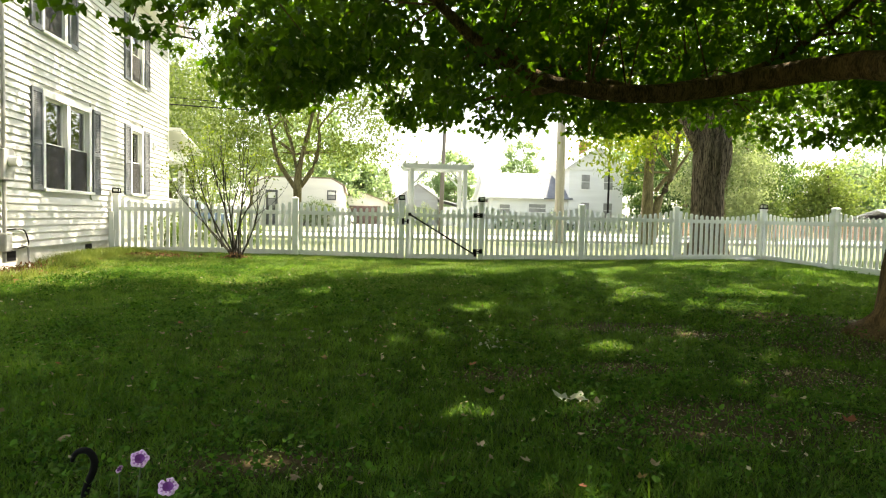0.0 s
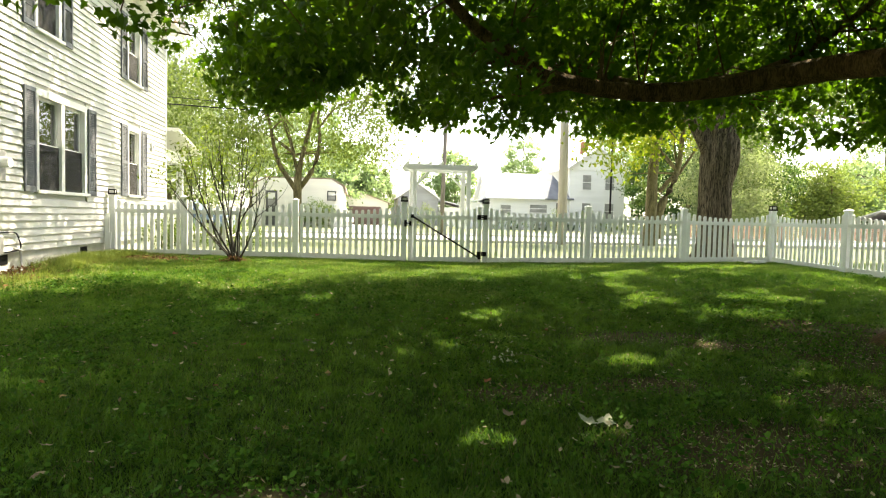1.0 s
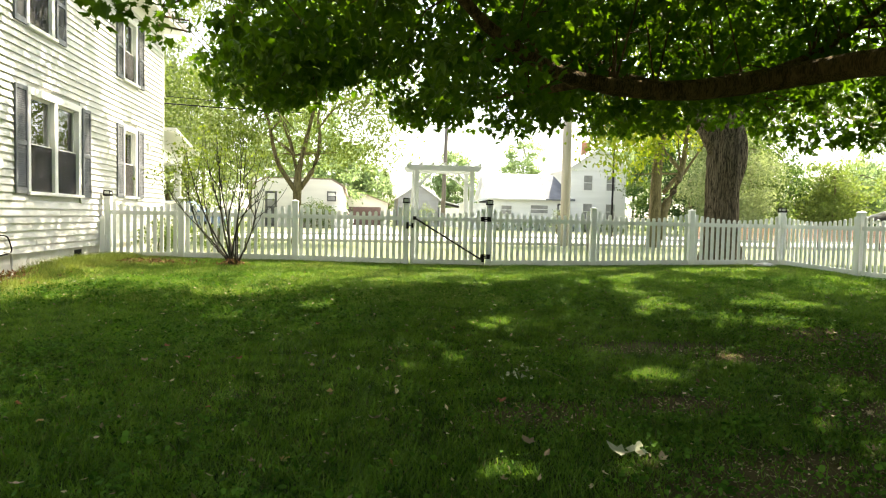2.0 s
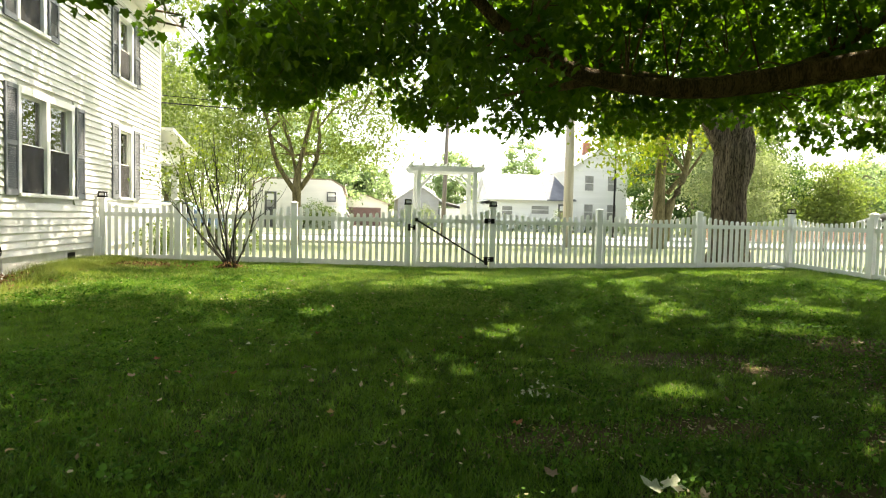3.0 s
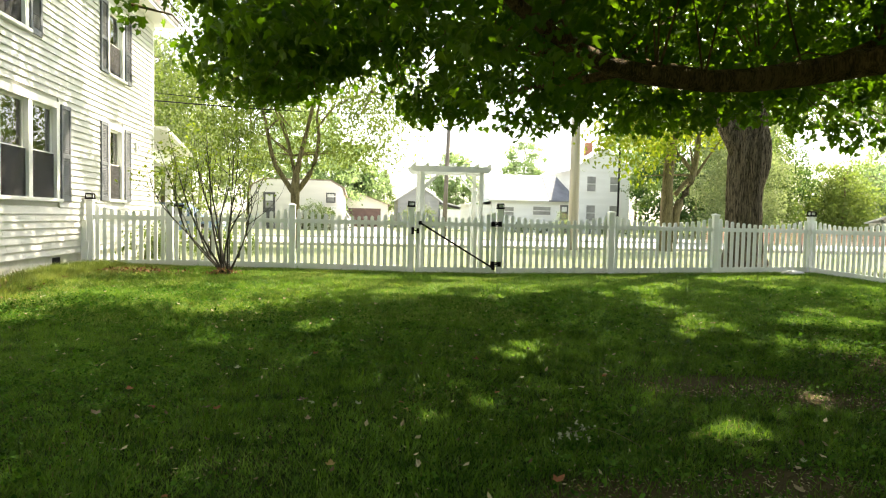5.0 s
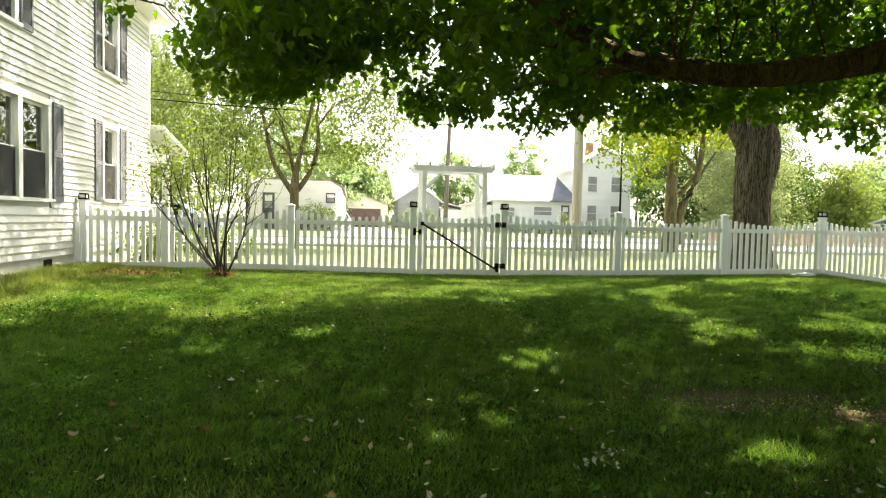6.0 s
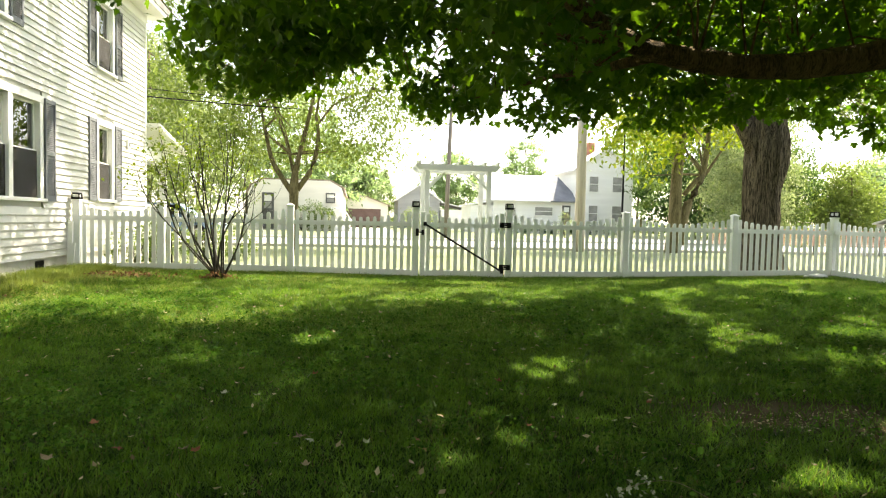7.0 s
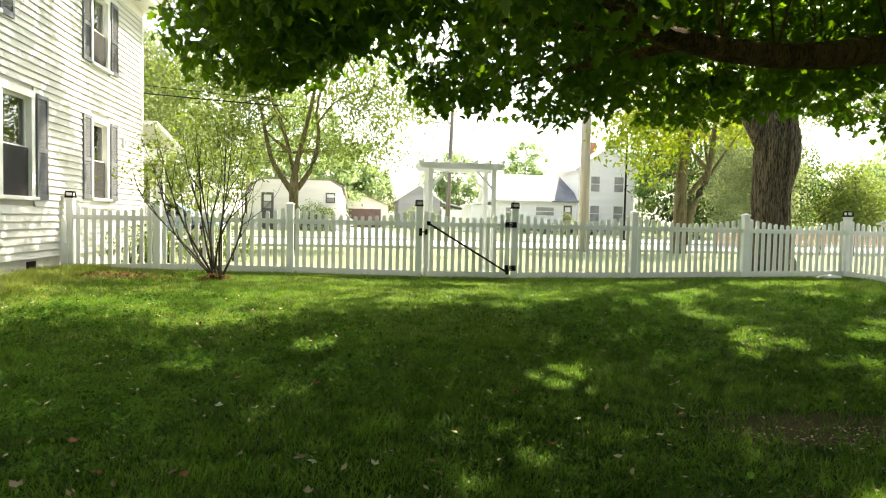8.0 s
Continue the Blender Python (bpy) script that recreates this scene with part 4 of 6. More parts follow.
# unseen leaves added over the middle of the yard to darken the lawn
c = np.stack([rng.uniform(-4.5, 11.5, 1050), rng.uniform(-17.5, -5.0, 1050), rng.uniform(4.2, 8.6, 1050)], 1)
c = np.concatenate([c, np.stack([rng.uniform(0.5, 9.0, 300), rng.uniform(-14.0, -7.0, 300), rng.uniform(4.4, 8.2, 300)], 1)])
c = c[c[:, 2] > 2.4 + 0.37 * np.maximum(0, c[:, 1] + 14.0)]
where = clumps(rng, c, rng.uniform(0.6, 1.0, len(c)), 22, 0.6)
where = where[~lit_gap(where)]
me = scatter("upper_crown", where, rng.uniform(0.19, 0.26, len(where)), coarse_leaf(), MAPLE_LEAF, rng, 0.5, 0.7)
place("upper_crown", me, maple, kind="stuff")
# the thick of the crown above the low boughs
c = np.stack([rng.uniform(-2.2, 3.6, 210), rng.uniform(-7.0, -2.4, 210), rng.uniform(3.9, 6.2, 210)], 1)
c = c[(c[:, 0] > -2.2 + 0.35 * np.maximum(0, c[:, 2] - 5.0)) & ~((c[:, 1] < -6.0) & (c[:, 2] < 4.6))]
c = np.concatenate([c, np.stack([rng.uniform(2.5, 10.5, 150), rng.uniform(-5.5, 0.5, 150), rng.uniform(3.7, 6.6, 150)], 1)])
where = clumps(rng, c, rng.uniform(0.5, 0.9, len(c)), 30, 0.6)
where = where[~lit_gap(where)]
me = scatter("inner_crown", where, rng.uniform(0.10, 0.16, len(where)), maple_leaf(), MAPLE_LEAF, rng, 0.9, 0.6)
place("inner_crown", me, maple, kind="stuff")

# the old tree just beyond the fence
tree("shade_tree", (8.92, 2.2, 0.1), "old tree with deeply furrowed grey bark behind the fence", OAK_BARK, MAPLE_LEAF,
     [[(0, 0, -0.3, 0.78), (0, 0, 0.2, 0.52), (0, 0, 0.8, 0.42), (0.02, 0, 2.0, 0.405), (0.07, 0, 3.0, 0.48), (0.11, 0, 4.2, 0.40), (0.25, 0, 7.0, 0.32), (0.3, 0, 10.0, 0.18)],
      [(-0.2, 0, 3.0, 0.26), (-0.75, 0.1, 4.0, 0.20), (-1.5, 0.2, 5.6, 0.14), (-2.6, 0.3, 8.0, 0.07)]],
     [((1.5, 1.5, 10.5), (5.0, 4.5, 3.0)), ((3.5, 0.5, 7.5), (3.2, 2.6, 1.8)), ((-2.5, 1.5, 8.6), (2.2, 2.0, 1.2)), ((2.0, 2.0, 5.7), (4.5, 2.5, 1.2))], 300, 28, 0.22, 5, clump_r=0.8, sides=64, ridge=0.15)

# street trees
tree("street_tree", (11.6, 11.4, 0.05), "street tree with two leaning trunks and yellowing leaves", PALE_BARK, YELLOW_LEAF,
     [[(-0.3, 0, -0.1, 0.34), (-0.25, 0, 0.8, 0.27), (-0.25, 0, 2.2, 0.24), (-0.2, 0, 3.6, 0.2), (0.1, 0, 5.5, 0.12)],
      [(0.05, 0, 0.3, 0.22), (0.15, 0, 1.6, 0.20), (0.65, 0, 2.6, 0.15), (0.95, 0, 3.7, 0.12), (1.1, 0, 5.5, 0.07)],
      [(0.1, 0, 2.3, 0.10), (0.6, 0, 2.9, 0.09), (0.95, 0, 3.1, 0.05)]],
     [((-0.3, 0, 6.2), (3.2, 2.8, 2.0)), ((-2.0, -0.5, 4.3), (1.9, 1.5, 1.2)), ((2.2, 0, 5.4), (1.6, 1.6, 1.0))], 240, 24, 0.22, 7, clump_r=0.55)
tree("street_tree", (-3.35, 9.5, 0.05), "street tree with a low fork and thin pale foliage", PALE_BARK, LIME_LEAF,
     [[(0, 0, -0.1, 0.218), (0, 0, 0.5, 0.164), (0, 0, 1.3, 0.148), (0, 0, 2.1, 0.156), (0.1, 0, 2.9, 0.094), (0.5, 0, 4.6, 0.062), (0.9, 0, 6.6, 0.023)],
      [(-0.05, 0, 1.9, 0.101), (-0.7, 0, 2.9, 0.078), (-0.95, 0, 3.9, 0.058), (-1.1, 0, 4.6, 0.047), (-1.7, 0, 6.0, 0.023)],
      [(0.1, 0, 2.0, 0.101), (0.55, 0, 2.7, 0.086), (0.8, 0, 3.7, 0.066), (0.75, 0, 5.0, 0.039), (1.6, 0, 6.5, 0.016)],
      [(-1.0, 0, 4.0, 0.039), (-0.5, 0, 4.4, 0.031), (-0.1, 0, 3.2, 0.023)],
      [(0.75, 0, 4.2, 0.039), (1.4, 0, 5.0, 0.027), (2.6, 0.2, 5.6, 0.012)],
      [(0, 0, 2.5, 0.062), (-0.3, 0, 3.7, 0.039), (-0.8, 0, 5.0, 0.023)]],
     [((0.6, 0, 6.0), (4.2, 3.0, 1.2)), ((-3.4, 0.3, 5.0), (2.4, 1.8, 1.3)), ((3.2, 0, 5.0), (1.8, 1.5, 0.9)), ((-1.0, 0.5, 8.5), (4.0, 3.0, 1.2)), ((-0.2, 0.9, 4.0), (2.3, 1.2, 1.3)), ((-2.4, 0.6, 3.3), (1.3, 1.0, 1.0)), ((2.3, 0.6, 3.5), (1.3, 1.0, 0.8))], 620, 46, 0.13, 9, clump_r=0.75)

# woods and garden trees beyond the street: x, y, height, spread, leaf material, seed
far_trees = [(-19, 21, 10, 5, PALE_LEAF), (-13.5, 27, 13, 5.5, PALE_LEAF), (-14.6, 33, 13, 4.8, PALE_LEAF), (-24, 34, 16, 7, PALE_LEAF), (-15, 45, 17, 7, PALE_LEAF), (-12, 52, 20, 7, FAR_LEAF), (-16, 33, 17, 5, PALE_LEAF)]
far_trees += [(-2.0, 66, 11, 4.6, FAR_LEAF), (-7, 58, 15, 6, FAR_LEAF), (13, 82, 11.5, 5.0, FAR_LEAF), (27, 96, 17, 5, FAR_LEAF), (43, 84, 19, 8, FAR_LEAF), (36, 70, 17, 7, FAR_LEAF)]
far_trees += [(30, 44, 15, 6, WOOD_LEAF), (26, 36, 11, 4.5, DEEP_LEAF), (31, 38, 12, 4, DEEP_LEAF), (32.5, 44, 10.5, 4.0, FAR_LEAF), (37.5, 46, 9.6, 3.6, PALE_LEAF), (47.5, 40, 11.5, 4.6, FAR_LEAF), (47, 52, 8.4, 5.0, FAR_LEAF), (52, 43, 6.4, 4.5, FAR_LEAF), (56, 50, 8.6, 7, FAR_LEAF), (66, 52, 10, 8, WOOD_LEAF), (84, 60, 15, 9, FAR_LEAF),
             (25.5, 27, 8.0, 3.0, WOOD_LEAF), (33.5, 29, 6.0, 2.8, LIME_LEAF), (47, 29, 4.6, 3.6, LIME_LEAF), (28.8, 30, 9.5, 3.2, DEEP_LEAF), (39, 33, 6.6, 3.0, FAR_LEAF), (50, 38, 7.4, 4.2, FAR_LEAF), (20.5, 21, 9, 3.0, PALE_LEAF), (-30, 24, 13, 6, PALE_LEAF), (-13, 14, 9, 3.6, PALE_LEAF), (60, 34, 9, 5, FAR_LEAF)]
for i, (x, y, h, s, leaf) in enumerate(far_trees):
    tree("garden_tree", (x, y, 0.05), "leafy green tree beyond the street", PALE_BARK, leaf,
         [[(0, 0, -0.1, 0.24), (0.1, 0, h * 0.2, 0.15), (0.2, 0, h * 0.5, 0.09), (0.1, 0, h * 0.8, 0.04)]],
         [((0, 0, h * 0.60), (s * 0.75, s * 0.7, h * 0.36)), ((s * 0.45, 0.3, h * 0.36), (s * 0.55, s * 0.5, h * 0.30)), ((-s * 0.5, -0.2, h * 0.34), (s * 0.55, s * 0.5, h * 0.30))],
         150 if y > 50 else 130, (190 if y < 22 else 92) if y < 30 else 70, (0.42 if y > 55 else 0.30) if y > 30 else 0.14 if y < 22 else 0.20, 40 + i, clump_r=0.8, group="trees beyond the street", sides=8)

tree("garden_tree", (29.5, 17, 0.05), "tree with a long lime green bough over the verge", PALE_BARK, LIME_LEAF,
     [[(0, 0, -0.1, 0.32), (0, 0, 3, 0.26), (0.1, 0, 6, 0.18), (0.1, 0, 9, 0.07)], [(0, 0, 4.5, 0.15), (-3, 0, 6.4, 0.10), (-6.5, 0, 7.2, 0.06), (-9.0, 0.3, 8.4, 0.03)]],
     [((0, 0, 7.6), (3.4, 3.0, 3.0)), ((-7.4, 0, 7.3), (3.0, 1.8, 1.3)), ((-4.0, 0, 8.2), (2.8, 2.0, 1.6)), ((-9.0, 0.5, 8.8), (2.6, 1.6, 1.2)), ((0.3, 0, 3.6), (2.4, 2.2, 1.6))], 330, 70, 0.17, 88, clump_r=0.7, group="trees beyond the street", sides=8)

# tall unseen trees, added behind and beside the walk to block skylight
for i, (x, y) in enumerate(((-9, -24), (-2, -27), (6, -25), (14, -21), (16, -13))):
    tree("garden_tree", (x, y, -0.05), "unseen tall tree added to block skylight at the back of the yard", PALE_BARK, WOOD_LEAF,
         [[(0, 0, -0.1, 0.35), (0, 0, 3, 0.28), (0.1, 0, 7, 0.16), (0.1, 0, 10, 0.06)]],
         [((0, 0, 7.5), (4.5, 4.0, 4.5)), ((0, 0, 2.8), (4.0, 3.0, 2.4))], 420, 26, 0.36, 90 + i, clump_r=0.9, group="trees round the back of the yard", sides=8)

# ---- clump of stems in the yard ----
rng = np.random.default_rng(21)
shrub = thing("shrub", (-3.58, -1.25, 0.0), "tall multi-stemmed shrub with thin leafy tops", "shrub")
STEM_BARK = surface("stem_bark", (0.015, 0.014, 0.01), (0.045, 0.042, 0.03), 0.85, 5, 40, 0.4)
tops = [(-4.95, -1.32, 2.04), (-4.72, -1.5, 2.38), (-4.49, -1.59, 2.61), (-4.31, -0.78, 2.09), (-4.17, -1.14, 2.71), (-3.89, -1.41, 2.75), (-3.66, -1.05, 2.8), (-3.45, -1.32, 2.71), (-3.29, -1.41, 2.61), (-3.02, -1.14, 2.38), (-2.86, -1.32, 1.9), (-3.71, -1.68, 2.47), (-3.16, -1.59, 1.8)]
leafy = []


def shoot(bm, a, b, r0, bow, n=8):
    a, b = np.array(a), np.array(b)
    k1 = a + (b - a) * np.array([0.48, 0.48, 0.34]) + rng.normal(0, bow, 3)
    k2 = a + (b - a) * np.array([0.78, 0.78, 0.68]) + rng.normal(0, bow, 3)
    p, r = curve_pts([(*a, r0), (*k1, r0 * 0.72), (*k2, r0 * 0.45), (*b, 0.003)], n)
    tube(bm, p, r, 6, 0.1, rng.uniform(0, 9))
    return p


for k, tp in enumerate(tops):
    b0 = np.array([-3.58 + rng.uniform(-0.12, 0.12), -1.25 + rng.uniform(-0.09, 0.09), -0.02])
    bm = bmesh.new()
    p = shoot(bm, b0, tp, rng.uniform(0.014, 0.023), 0.08, 14)
    for j in (5, 7, 9):
        q = np.array(p[j])
        side = q + (np.array(tp) - q) * rng.uniform(0.7, 1.0) + np.array([rng.normal(0, 0.28), rng.normal(0, 0.25), rng.normal(0, 0.1)])
        p2 = shoot(bm, q, side, 0.009, 0.06)
        leafy += [np.array(c_) for c_ in p2[3:]]
    leafy += [np.array(c_) for c_ in p[8:]]
    part("stem", bm, STEM_BARK, shrub, smooth=True)
leafy = np.array(leafy)
leafy = leafy[(leafy[:, 2] > 1.25 + 0.35 * np.sin(leafy[:, 0] * 5)) & (rng.uniform(0, 1, len(leafy)) < np.interp(leafy[:, 0], [-4.5, -4.0, -3.3], [1.0, 0.45, 0.2]))]
where = clumps(rng, leafy, rng.uniform(0.12, 0.30, len(leafy)), 13, 0.6)
place("foliage", scatter("foliage", where, rng.uniform(0.04, 0.095, len(where)), simple_leaf(), SHRUB_LEAF, rng, 0.2, 0.8), shrub, kind="stuff")


def bush(x, y, z, rx, ry, rz, leaf, n, size, seed, label, name="bush", category="bush", group=""):
    """A low bush: a few woody stems and a skin of leaves."""
    rg = np.random.default_rng(seed)
    ob = thing(name, (x, y, z), label, category, group)
    bm = bmesh.new()
    for _ in range(5):
        a = rg.uniform(0, 6.3)
        tube(bm, [(x, y, z - 0.05), (x + rx * 0.3 * math.cos(a), y + ry * 0.3 * math.sin(a), z + rz * 0.9), (x + rx * 0.6 * math.cos(a), y + ry * 0.6 * math.sin(a), z + rz * 1.5)], [0.02, 0.014, 0.005], 5)
    part("stem", bm, STEM_BARK, ob)
    c = in_ellipsoid(rg, n, (x, y, z + rz), (rx, ry, rz), 0.6)
    c[:, 2] = np.maximum(c[:, 2], z + 0.05)
    w = clumps(rg, c, rg.uniform(0.08, 0.22, n) * (rz + 0.4), 16, 0.8)
    w[:, 2] = np.maximum(w[:, 2], z + 0.02)
    place("foliage", scatter("foliage", w, rg.uniform(0.6, 1.3, len(w)) * size, simple_leaf(), leaf, rg), ob, kind="stuff")


for k, (x, y, rx, rz) in enumerate([(-5.9, 1.6, 0.5, 0.38), (-5.3, 2.2, 0.5, 0.42), (-4.7, 2.8, 0.55, 0.45), (-4.2, 3.6, 0.5, 0.40), (-6.0, 2.9, 0.45, 0.45)]):
    bush(x, y, 0.08, rx, 0.4, rz, WOOD_LEAF, 50, 0.07, 60 + k, "low green bush behind the picket fence", group="bushes by the porch")

# ---- arbour behind the gate ----
arbour = thing("garden_arbour", (0.9, 1.0, 0.0), "white garden arbour with curved rafter ends behind the gate", "arbour")
for x in (0.26, 1.58):
    for y in (0.60, 1.50):
        part("post", one_box(x - 0.05, x + 0.05, y - 0.05, y + 0.05, 0.0, 2.22, bevel=0.006), VINYL, arbour)
for y in (0.60, 1.50):
    out = [(0.02, 2.27), (0.09, 2.19), (1.73, 2.19), (1.80, 2.27), (1.80, 2.32), (0.02, 2.32)]
    part("beam", prism(bmesh.new(), out, "y", y - 0.085, y - 0.052), VINYL, arbour)
    part("beam", prism(bmesh.new(), out, "y", y + 0.052, y + 0.085), VINYL, arbour)
for i in range(7):
    x = 0.08 + i * 0.275
    out = [(0.32, 2.34), (0.40, 2.30), (1.70, 2.30), (1.78, 2.34), (1.78, 2.37), (0.32, 2.37)]
    part("rafter", prism(bmesh.new(), out, "x", x - 0.018, x + 0.018), VINYL, arbour)
for y in (0.60, 1.50):
    for x, s in ((0.26, 1), (1.58, -1)):
        bm = bmesh.new()
        beam(bm, (x + s * 0.05, y), (x + s * 0.36, y), 0.04, 1.80, 1.86, 2.12, 2.18)
        part("brace", bm, VINYL, arbour)

# ---- poles and wires ----
upole = thing("utility_pole", (7.33, 11.14, 0.05), "weathered wooden utility pole at the street edge", "utility pole")
bm = bmesh.new()
tube(bm, [(7.33, 11.14, -0.1), (7.32, 11.14, 4), (7.30, 11.14, 10.5)], [0.20, 0.185, 0.15], 14, 0.03)
part("pole", bm, POLE_WOOD, upole, smooth=True)
part("crossarm", one_box(6.2, 8.4, 11.3, 11.4, 9.6, 9.75), POLE_WOOD, upole)
upole = thing("utility_pole", (4.31, 26.7, 0.05), "slim wooden utility pole across the street", "utility pole")
bm = bmesh.new()
tube(bm, [(4.2, 26.7, -0.1), (4.29, 26.7, 4), (4.45, 26.7, 9.5)], [0.15, 0.13, 0.11], 12, 0.03)
part("pole", bm, surface("grey_pole", (0.10, 0.088, 0.074), (0.16, 0.142, 0.122), 0.85, 2.0, 20, 0.4, stretch=(6, 6, 0.4)), upole, smooth=True)
part("bracket", one_box(3.3, 4.4, 26.72, 26.78, 7.0, 7.06), BLACK, upole)
bpole = thing("sign_pole", (15.65, 26.8, 0.05), "thin dark metal pole across the street", "metal pole")
bm = bmesh.new()
tube(bm, [(15.65, 26.8, -0.1), (15.66, 26.8, 3), (15.66, 26.8, 7.2)], [0.075, 0.065, 0.055], 10)
tube(bm, [(15.65, 26.8, 0.0), (15.65, 26.8, 0.22)], [0.15, 0.12], 10)
part("pole", bm, BLACK, bpole, smooth=True)


def wire(a, b, sag, r=0.012):
    a, b = Vector(a), Vector(b)
    pts = [a.lerp(b, i / 14) - Vector((0, 0, sag * (1 - (2 * i / 14 - 1) ** 2))) for i in range(15)]
    bm = bmesh.new()
    tube(bm, pts, [r] * 15, 5)
    tagged(part("cable", bm, BLACK), "thin black overhead cable", "cable", "overhead cables")


wire((-6.50, 4.34, 4.1), (4.4, 26.7, 7.9), 0.25, 0.018)
wire((-6.50, 4.34, 4.3), (4.4, 26.7, 8.4), 0.35, 0.010)
wire((4.4, 26.7, 8.4), (7.3, 11.14, 9.6), 0.2)
wire((4.4, 26.7, 7.9), (40, 27, 8.6), 0.5)
wire((4.4, 26.7, 8.9), (40, 27, 9.4), 0.5)

# ---- buildings beyond the street ----
WHITE_BOARD = surface("white_board_wall", (0.72, 0.72, 0.70), (0.80, 0.80, 0.78), 0.6, 0.8, 20, 0.1, stretch=(0.3, 0.3, 3))
CREAM = surface("cream_wall", (0.68, 0.65, 0.59), (0.78, 0.75, 0.69), 0.7, 0.8, 20, 0.1, stretch=(0.3, 0.3, 3))
GREY_WALL = surface("grey_wall", (0.26, 0.265, 0.28), (0.34, 0.345, 0.36), 0.7, 0.8, 20, 0.1, stretch=(0.3, 0.3, 3))
PALE_ROOF = surface("pale_metal_roof", (0.60, 0.61, 0.62), (0.72, 0.73, 0.74), 0.5, 0.7, 12, 0.1)
DARK_ROOF = surface("dark_roof_section", (0.13, 0.14, 0.16), (0.22, 0.23, 0.25), 0.85, 1.0, 10, 0.3)
BROWN_ROOF = surface("brown_roof", (0.20, 0.15, 0.11), (0.32, 0.25, 0.19), 0.9, 1.0, 10, 0.3)
BRICK = surface("chimney_brick", (0.24, 0.10, 0.06), (0.38, 0.17, 0.11), 0.9, 3, 14, 0.3)
DULL_RED = surface("dull_red_door", (0.105, 0.062, 0.056), (0.165, 0.100, 0.090), 0.7, 1.5, 20, 0.1)
FAR_PANE = surface("curtained_pane", (0.20, 0.20, 0.19), (0.34, 0.335, 0.32), 0.3, 1.5, 20, 0.0)
DARK_FRAME = surface("dark_frame", (0.05, 0.05, 0.05), (0.10, 0.10, 0.10), 0.6, 3, 30, 0.1)


def far_window(parent, x0, x1, z0, z1, y, frame_mat, pane_mat=None, f=0.09):
    """A window on a wall that faces the street: frame, panes, meeting rail."""
    bm = bmesh.new()
    box(bm, x0 - f, x0, y - 0.05, y + 0.02, z0 - f, z1 + f)
    box(bm, x1, x1 + f, y - 0.05, y + 0.02, z0 - f, z1 + f)
    box(bm, x0, x1, y - 0.05, y + 0.02, z1, z1 + f)
    box(bm, x0, x1, y - 0.07, y + 0.02, z0 - f, z0)
    box(bm, x0, x1, y - 0.035, y + 0.02, (z0 + z1) / 2 - 0.03, (z0 + z1) / 2 + 0.03)
    win = part("window", bm, frame_mat, parent)
    part("pane", one_box(x0, x1, y - 0.02, y - 0.01, (z0 + z1) / 2 + 0.031, z1), pane_mat or FAR_PANE, win)
    part("pane", one_box(x0, x1, y - 0.02, y - 0.01, z0, (z0 + z1) / 2 - 0.031), FAR_PANE, win)


def gable_roof(x0, x1, y0, y1, ze, zr, over, thick, axis):
    """Roof slabs over a block; axis: the way the ridge runs."""
    if axis == "y":
        m_ = (x0 + x1) / 2
        k = over * (zr - ze) / (m_ - x0)
        out = [(x0 - over, ze - k), (m_, zr), (x1 + over, ze - k), (x1 + over, ze - k + thick), (m_, zr + thick), (x0 - over, ze - k + thick)]
        return prism(bmesh.new(), out, "y", y0 - over, y1 + over)
    m_ = (y0 + y1) / 2
    k = over * (zr - ze) / (m_ - y0)
    out = [(y0 - over, ze - k), (m_, zr), (y1 + over, ze - k), (y1 + over, ze - k + thick), (m_, zr + thick), (y0 - over, ze - k + thick)]
    return prism(bmesh.new(), out, "x", x0 - over, x1 + over)


def gable_end(x0, x1, ze, zr, y0, y1):
    return prism(bmesh.new(), [(x0, ze), (x1, ze), ((x0 + x1) / 2, zr)], "y", y0, y1)


# white farmhouse with a long low wing
FY = 46.0
farm = thing("house", (20, FY, 0.05), "white two-storey farmhouse with a long low wing", "house")
part("wall", one_box(19.2, 24.75, FY, FY + 11, 0, 6.25), WHITE_BOARD, farm)
part("gable", gable_end(19.2, 24.75, 6.251, 8.1, FY, FY + 11), WHITE_BOARD, farm)
part("roof", gable_roof(19.2, 24.75, FY, FY + 11, 6.25, 8.1, 0.45, 0.16, "y"), PALE_ROOF, farm)
bm = one_box(19.15, 24.8, FY - 0.06, FY - 0.01, 5.95, 6.2)
part("frieze_board", bm, TRIM, farm)
part("chimney", one_box(21.35, 22.0, FY + 3, FY + 3.7, 7.0, 9.1, bevel=0.02), BRICK, farm, "red brick chimney")
for x0, x1 in ((20.45, 21.3), (22.75, 23.65)):
    far_window(farm, x0, x1, 4.1, 5.5, FY, TRIM)
    far_window(farm, x0, x1, 1.3, 2.75, FY, TRIM)
part("wing_wall", one_box(11.3, 19.19, FY + 0.3, FY + 7, 0, 3.1), WHITE_BOARD, farm)
part("wing_gable", prism(bmesh.new(), [(FY + 0.3, 3.101), (FY + 7, 3.101), (FY + 3.65, 5.5)], "x", 11.3, 11.6), WHITE_BOARD, farm)
bm = prism(bmesh.new(), [(FY - 0.1, 2.98), (FY + 3.65, 5.55), (FY + 7.4, 2.98), (FY + 7.4, 3.12), (FY + 3.65, 5.70), (FY - 0.1, 3.12)], "x", 10.95, 16.9)
part("wing_roof", bm, PALE_ROOF, farm, "pale metal roof")
# darker sloping slab over the right end of the wing roof
bm = bmesh.new()
